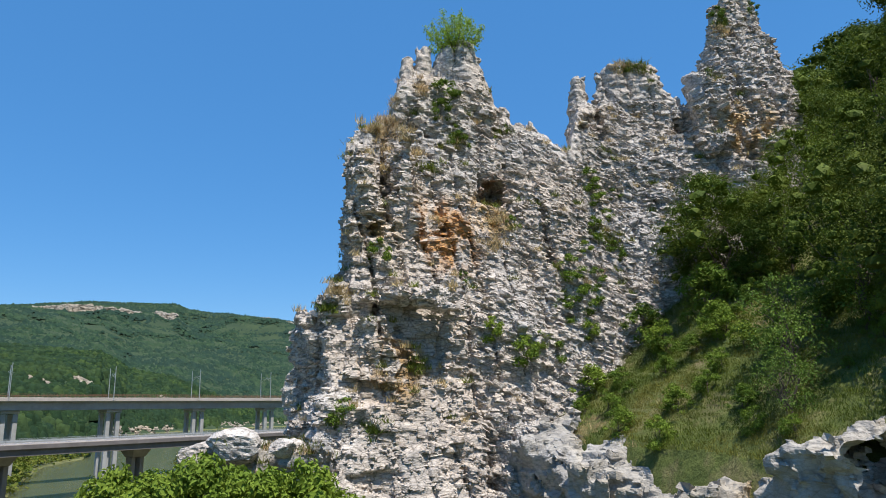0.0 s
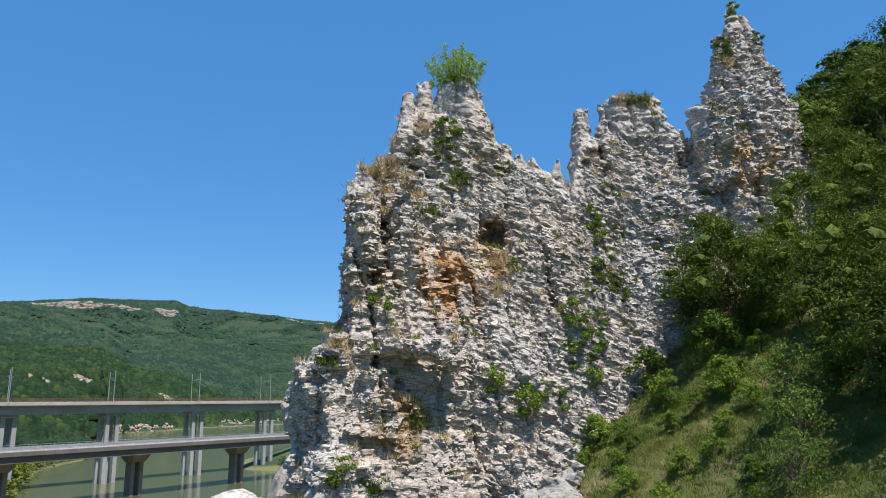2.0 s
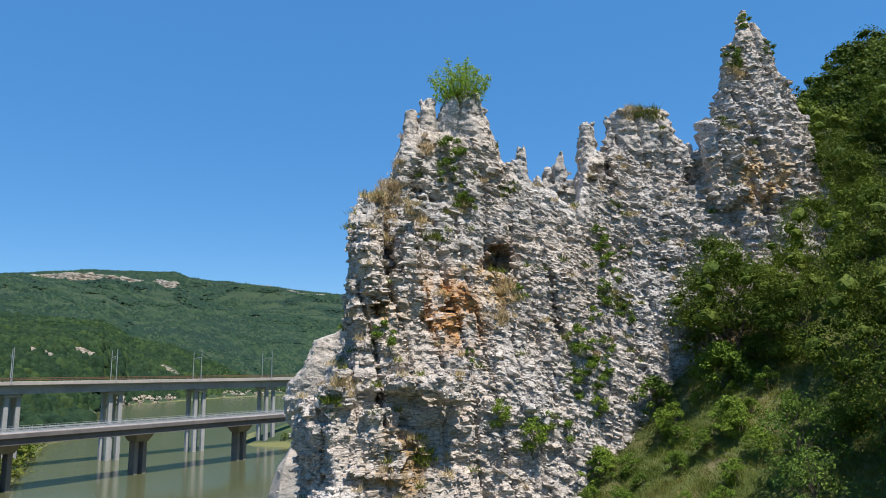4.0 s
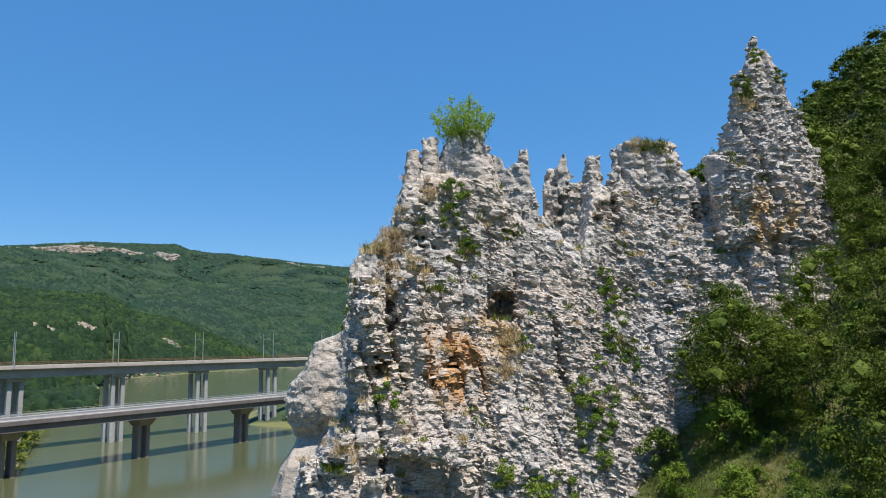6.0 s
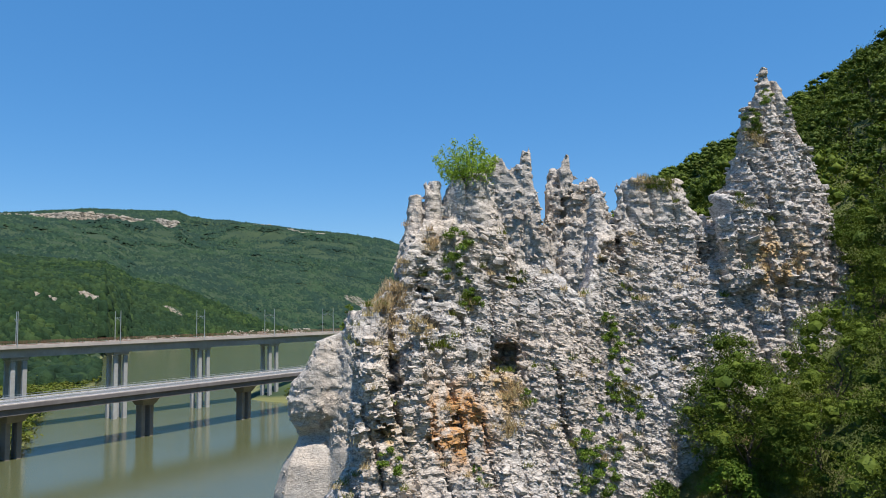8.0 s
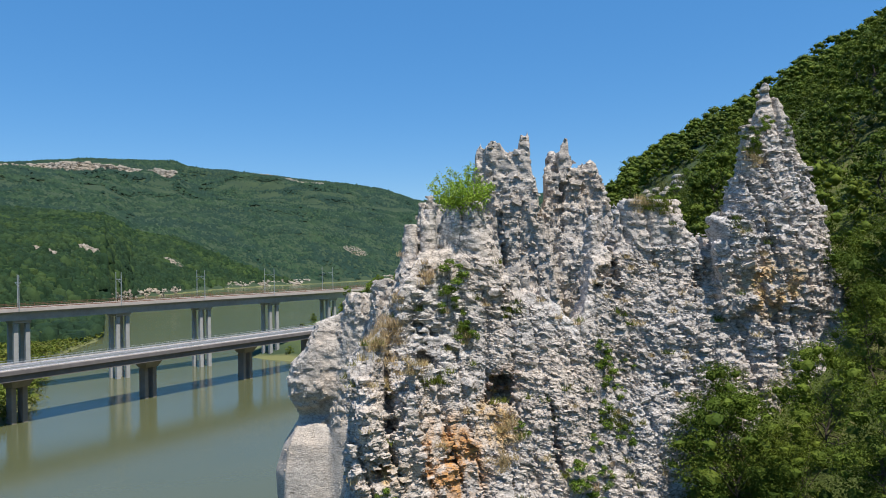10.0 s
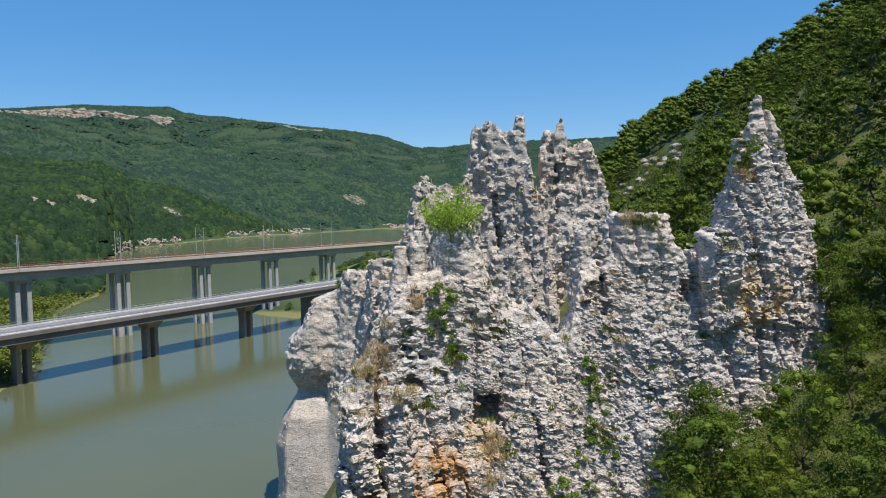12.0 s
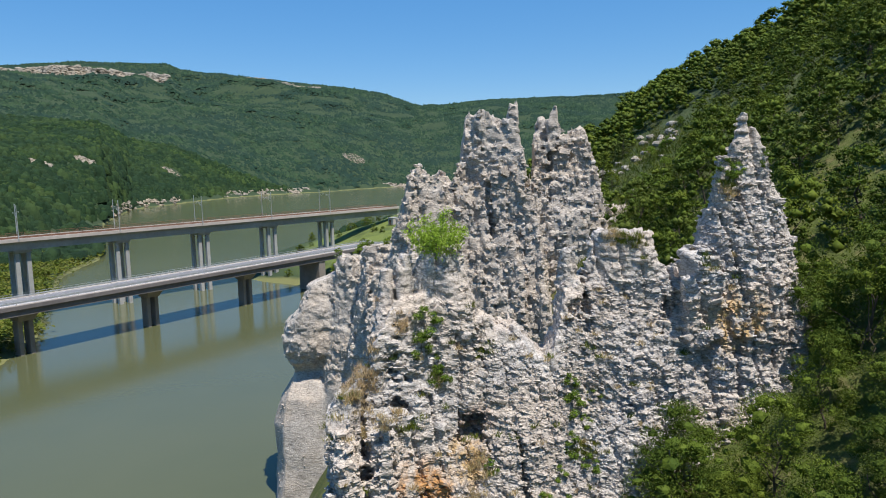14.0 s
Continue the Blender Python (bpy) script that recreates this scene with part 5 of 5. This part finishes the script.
part("wall", box(3.6, 2.8, 2.8, (0, 0, 0), 0.03), M_CONCRETE_WARM, hut)
part("roof", box(4.0, 3.2, 0.25, (0, 0, 2.8), 0.03), M_CONCRETE, hut)
part("door", box(0.06, 0.95, 2.05, (-1.82, 0.3, 0.1)), M_RUSTY, hut)
# taller scrub on the grass slope
for x, y, s_ in ((6.4, 30.9, 1.1), (9.6, 33.0, 1.2), (11.9, 30.4, 1.5)):
    place(rr.choice(SHRUBS), x, y, float(ground_z(x, y)) - 0.15, s_, rr.uniform(0, 360))


# ---- loose and projecting stones of the fin ----
def stone_mesh(k):
    r = np.random.default_rng(200 + k)
    bm = bmesh.new()
    bmesh.ops.create_cube(bm, size=1)
    for v in bm.verts:
        v.co = Vector((v.co.x * r.uniform(0.75, 1.25), v.co.y * r.uniform(0.75, 1.25), v.co.z * r.uniform(0.6, 1.1))) + Vector(r.normal(0, 0.07, 3))
    bmesh.ops.bevel(bm, geom=bm.edges[:], offset=0.09, segments=1, affect="EDGES")
    me = bpy.data.meshes.new("stone")
    bm.to_mesh(me)
    bm.free()
    me.materials.append(M_ROCK)
    return me


STONES = [stone_mesh(k) for k in range(8)]


def chip(k):
    """A plain angular chip: eight uneven corners, twelve triangles."""
    r = np.random.default_rng(300 + k)
    v = np.array([(x, y, z) for x in (-0.5, 0.5) for y in (-0.5, 0.5) for z in (-0.5, 0.5)]) * r.uniform(0.6, 1.35, (8, 3))
    f = np.array([(0, 1, 3), (0, 3, 2), (4, 6, 7), (4, 7, 5), (0, 4, 5), (0, 5, 1), (2, 3, 7), (2, 7, 6), (0, 2, 6), (0, 6, 4), (1, 5, 7), (1, 7, 3)])
    return v, f


CHIPS = [chip(k) for k in range(24)]


def face_frames(verts, quads):
    c = verts[quads].mean(1)
    nr_ = np.cross(verts[quads[:, 2]] - verts[quads[:, 0]], verts[quads[:, 3]] - verts[quads[:, 1]])
    return c, nr_ / np.maximum(np.linalg.norm(nr_, axis=1, keepdims=True), 1e-9)


def turns(rx, ry, rz):
    """Rotation matrices from arrays of degrees."""
    a, b, c = (np.radians(q) for q in (rx, ry, rz))
    o, l = np.zeros_like(a), np.ones_like(a)
    X = np.stack([l, o, o, o, np.cos(a), -np.sin(a), o, np.sin(a), np.cos(a)], -1).reshape(-1, 3, 3)
    Y = np.stack([np.cos(b), o, np.sin(b), o, l, o, -np.sin(b), o, np.cos(b)], -1).reshape(-1, 3, 3)
    Z = np.stack([np.cos(c), -np.sin(c), o, np.sin(c), np.cos(c), o, o, o, l], -1).reshape(-1, 3, 3)
    return Z @ Y @ X


def scatter_chips(name, thing, origin, centres, normals, sizes, r, material, flat=0.6):
    n = len(centres)
    dip = np.where((centres[:, 0] > 1) & (centres[:, 0] < 11), 19.0, 3.0)
    R = turns(r.normal(0, 7, n), dip + r.normal(0, 7, n), 24 + r.normal(0, 22, n))
    sc = sizes[:, None] * np.stack([r.uniform(0.9, 2.1, n), r.uniform(0.8, 1.3, n), flat * r.uniform(0.6, 1.4, n)], -1)
    c = centres - normals * sizes[:, None] * 0.30 - origin
    vs, fs, used = [], [], 0
    for k, (v, f) in enumerate(CHIPS):
        m = np.arange(k, n, len(CHIPS))
        pts = np.einsum("nij,nkj->nki", R[m], v[None] * sc[m][:, None, :]) + c[m][:, None, :]
        vs.append(pts.reshape(-1, 3))
        fs.append((f[None] + (np.arange(len(m)) * 8)[:, None, None] + used).reshape(-1, 3))
        used += len(m) * 8
    return tagged(part(name, grid_mesh(name, np.concatenate(vs), np.concatenate(fs), material), None, thing), kind="stuff")


sr = np.random.default_rng(77)
tri_c, nrm = face_frames(fv, fq)
below_top = tri_c[:, 2] < np.interp(tri_c[:, 0], TOP_X, TOP_Z) - 0.6
front = np.flatnonzero(((nrm[:, 1] < -0.2) | (nrm[:, 2] > 0.3)) & (tri_c[:, 2] > 14) & (below_top | (tri_c[:, 0] > 15)) & (tri_c[:, 2] < 41.5))
weight = np.where((tri_c[front, 0] > 1.5) & (tri_c[front, 0] < 14), 1.0, 0.55)
picks = sr.choice(front, 42000, replace=False, p=weight / weight.sum())
sizes = np.clip(sr.lognormal(-2.2, 0.45, len(picks)), 0.05, 0.32)
scatter_chips("broken_stone", rock_fin, FIN_AT, tri_c[picks], nrm[picks], sizes, sr, M_ROCK, 0.40)
for n_, i in enumerate(sr.choice(front, 300, replace=False)):
    sz = float(sr.uniform(0.28, 0.52))
    c = tri_c[i] - nrm[i] * sz * 0.16
    dip = 19 if 1 < c[0] < 11 else 3
    ob = new("stone", STONES[n_ % 8])
    ob.parent = rock_fin
    ob.matrix_basis = Matrix.Translation(-FIN_AT) @ pose(*c, sr.normal(0, 12), dip + sr.normal(0, 10), 24 + sr.normal(0, 30)) @ Matrix.Diagonal((sz * 1.2, sz, sz * 0.7, 1))

tri_r, nrm_r = face_frames(rv, rq)
face = np.flatnonzero((nrm_r[:, 1] < -0.15) & (tri_r[:, 2] > 2) & (tri_r[:, 2] < 43.5))
wr = np.where(tri_r[face, 0] > -8, 1.0, np.where(tri_r[face, 2] > 16, 1.3, 0.35))
picks = sr.choice(face, 11000, replace=False, p=wr / wr.sum())
scatter_chips("broken_stone", rear_fin, np.array((2, 80, 0)), tri_r[picks], nrm_r[picks], np.clip(sr.lognormal(-1.6, 0.45, len(picks)), 0.1, 0.55) * np.where(tri_r[picks, 0] < -8, 0.5, 1.0), sr, M_ROCK_FAR, 0.75)
tri_l, nrm_l = face_frames(lv, lq)
face = np.flatnonzero(nrm_l[:, 2] > -0.3)
picks = sr.choice(face, 1500, replace=False)
scatter_chips("broken_stone", ledge, LEDGE_AT, tri_l[picks], nrm_l[picks], np.clip(sr.lognormal(-1.9, 0.4, len(picks)), 0.08, 0.4), sr, M_SHADED_ROCK)
for i in sr.choice(face, 12, replace=False):
    sz = float(sr.uniform(0.3, 0.5))
    ob = new("stone", STONES[int(sr.integers(8))])
    ob.parent = ledge
    ob.matrix_basis = Matrix.Translation(-LEDGE_AT) @ pose(*(tri_l[i] - nrm_l[i] * sz * 0.1), sr.normal(0, 15), sr.normal(0, 15), sr.uniform(0, 360)) @ Matrix.Diagonal((sz * 1.2, sz, sz * 0.7, 1))
face = np.flatnonzero((nrm_r[:, 1] < -0.3) & (tri_r[:, 0] > -6) & (tri_r[:, 2] > 25))
for i in sr.choice(face, 60, replace=False):
    sz = float(sr.uniform(0.45, 0.8))
    ob = new("stone", STONES[int(sr.integers(8))])
    ob.parent = rear_fin
    ob.matrix_basis = Matrix.Translation((-2, -80, 0)) @ pose(*(tri_r[i] - nrm_r[i] * sz * 0.2), sr.normal(0, 12), sr.normal(0, 12), sr.uniform(0, 360)) @ Matrix.Diagonal((sz * 1.1, sz, sz * 0.8, 1))
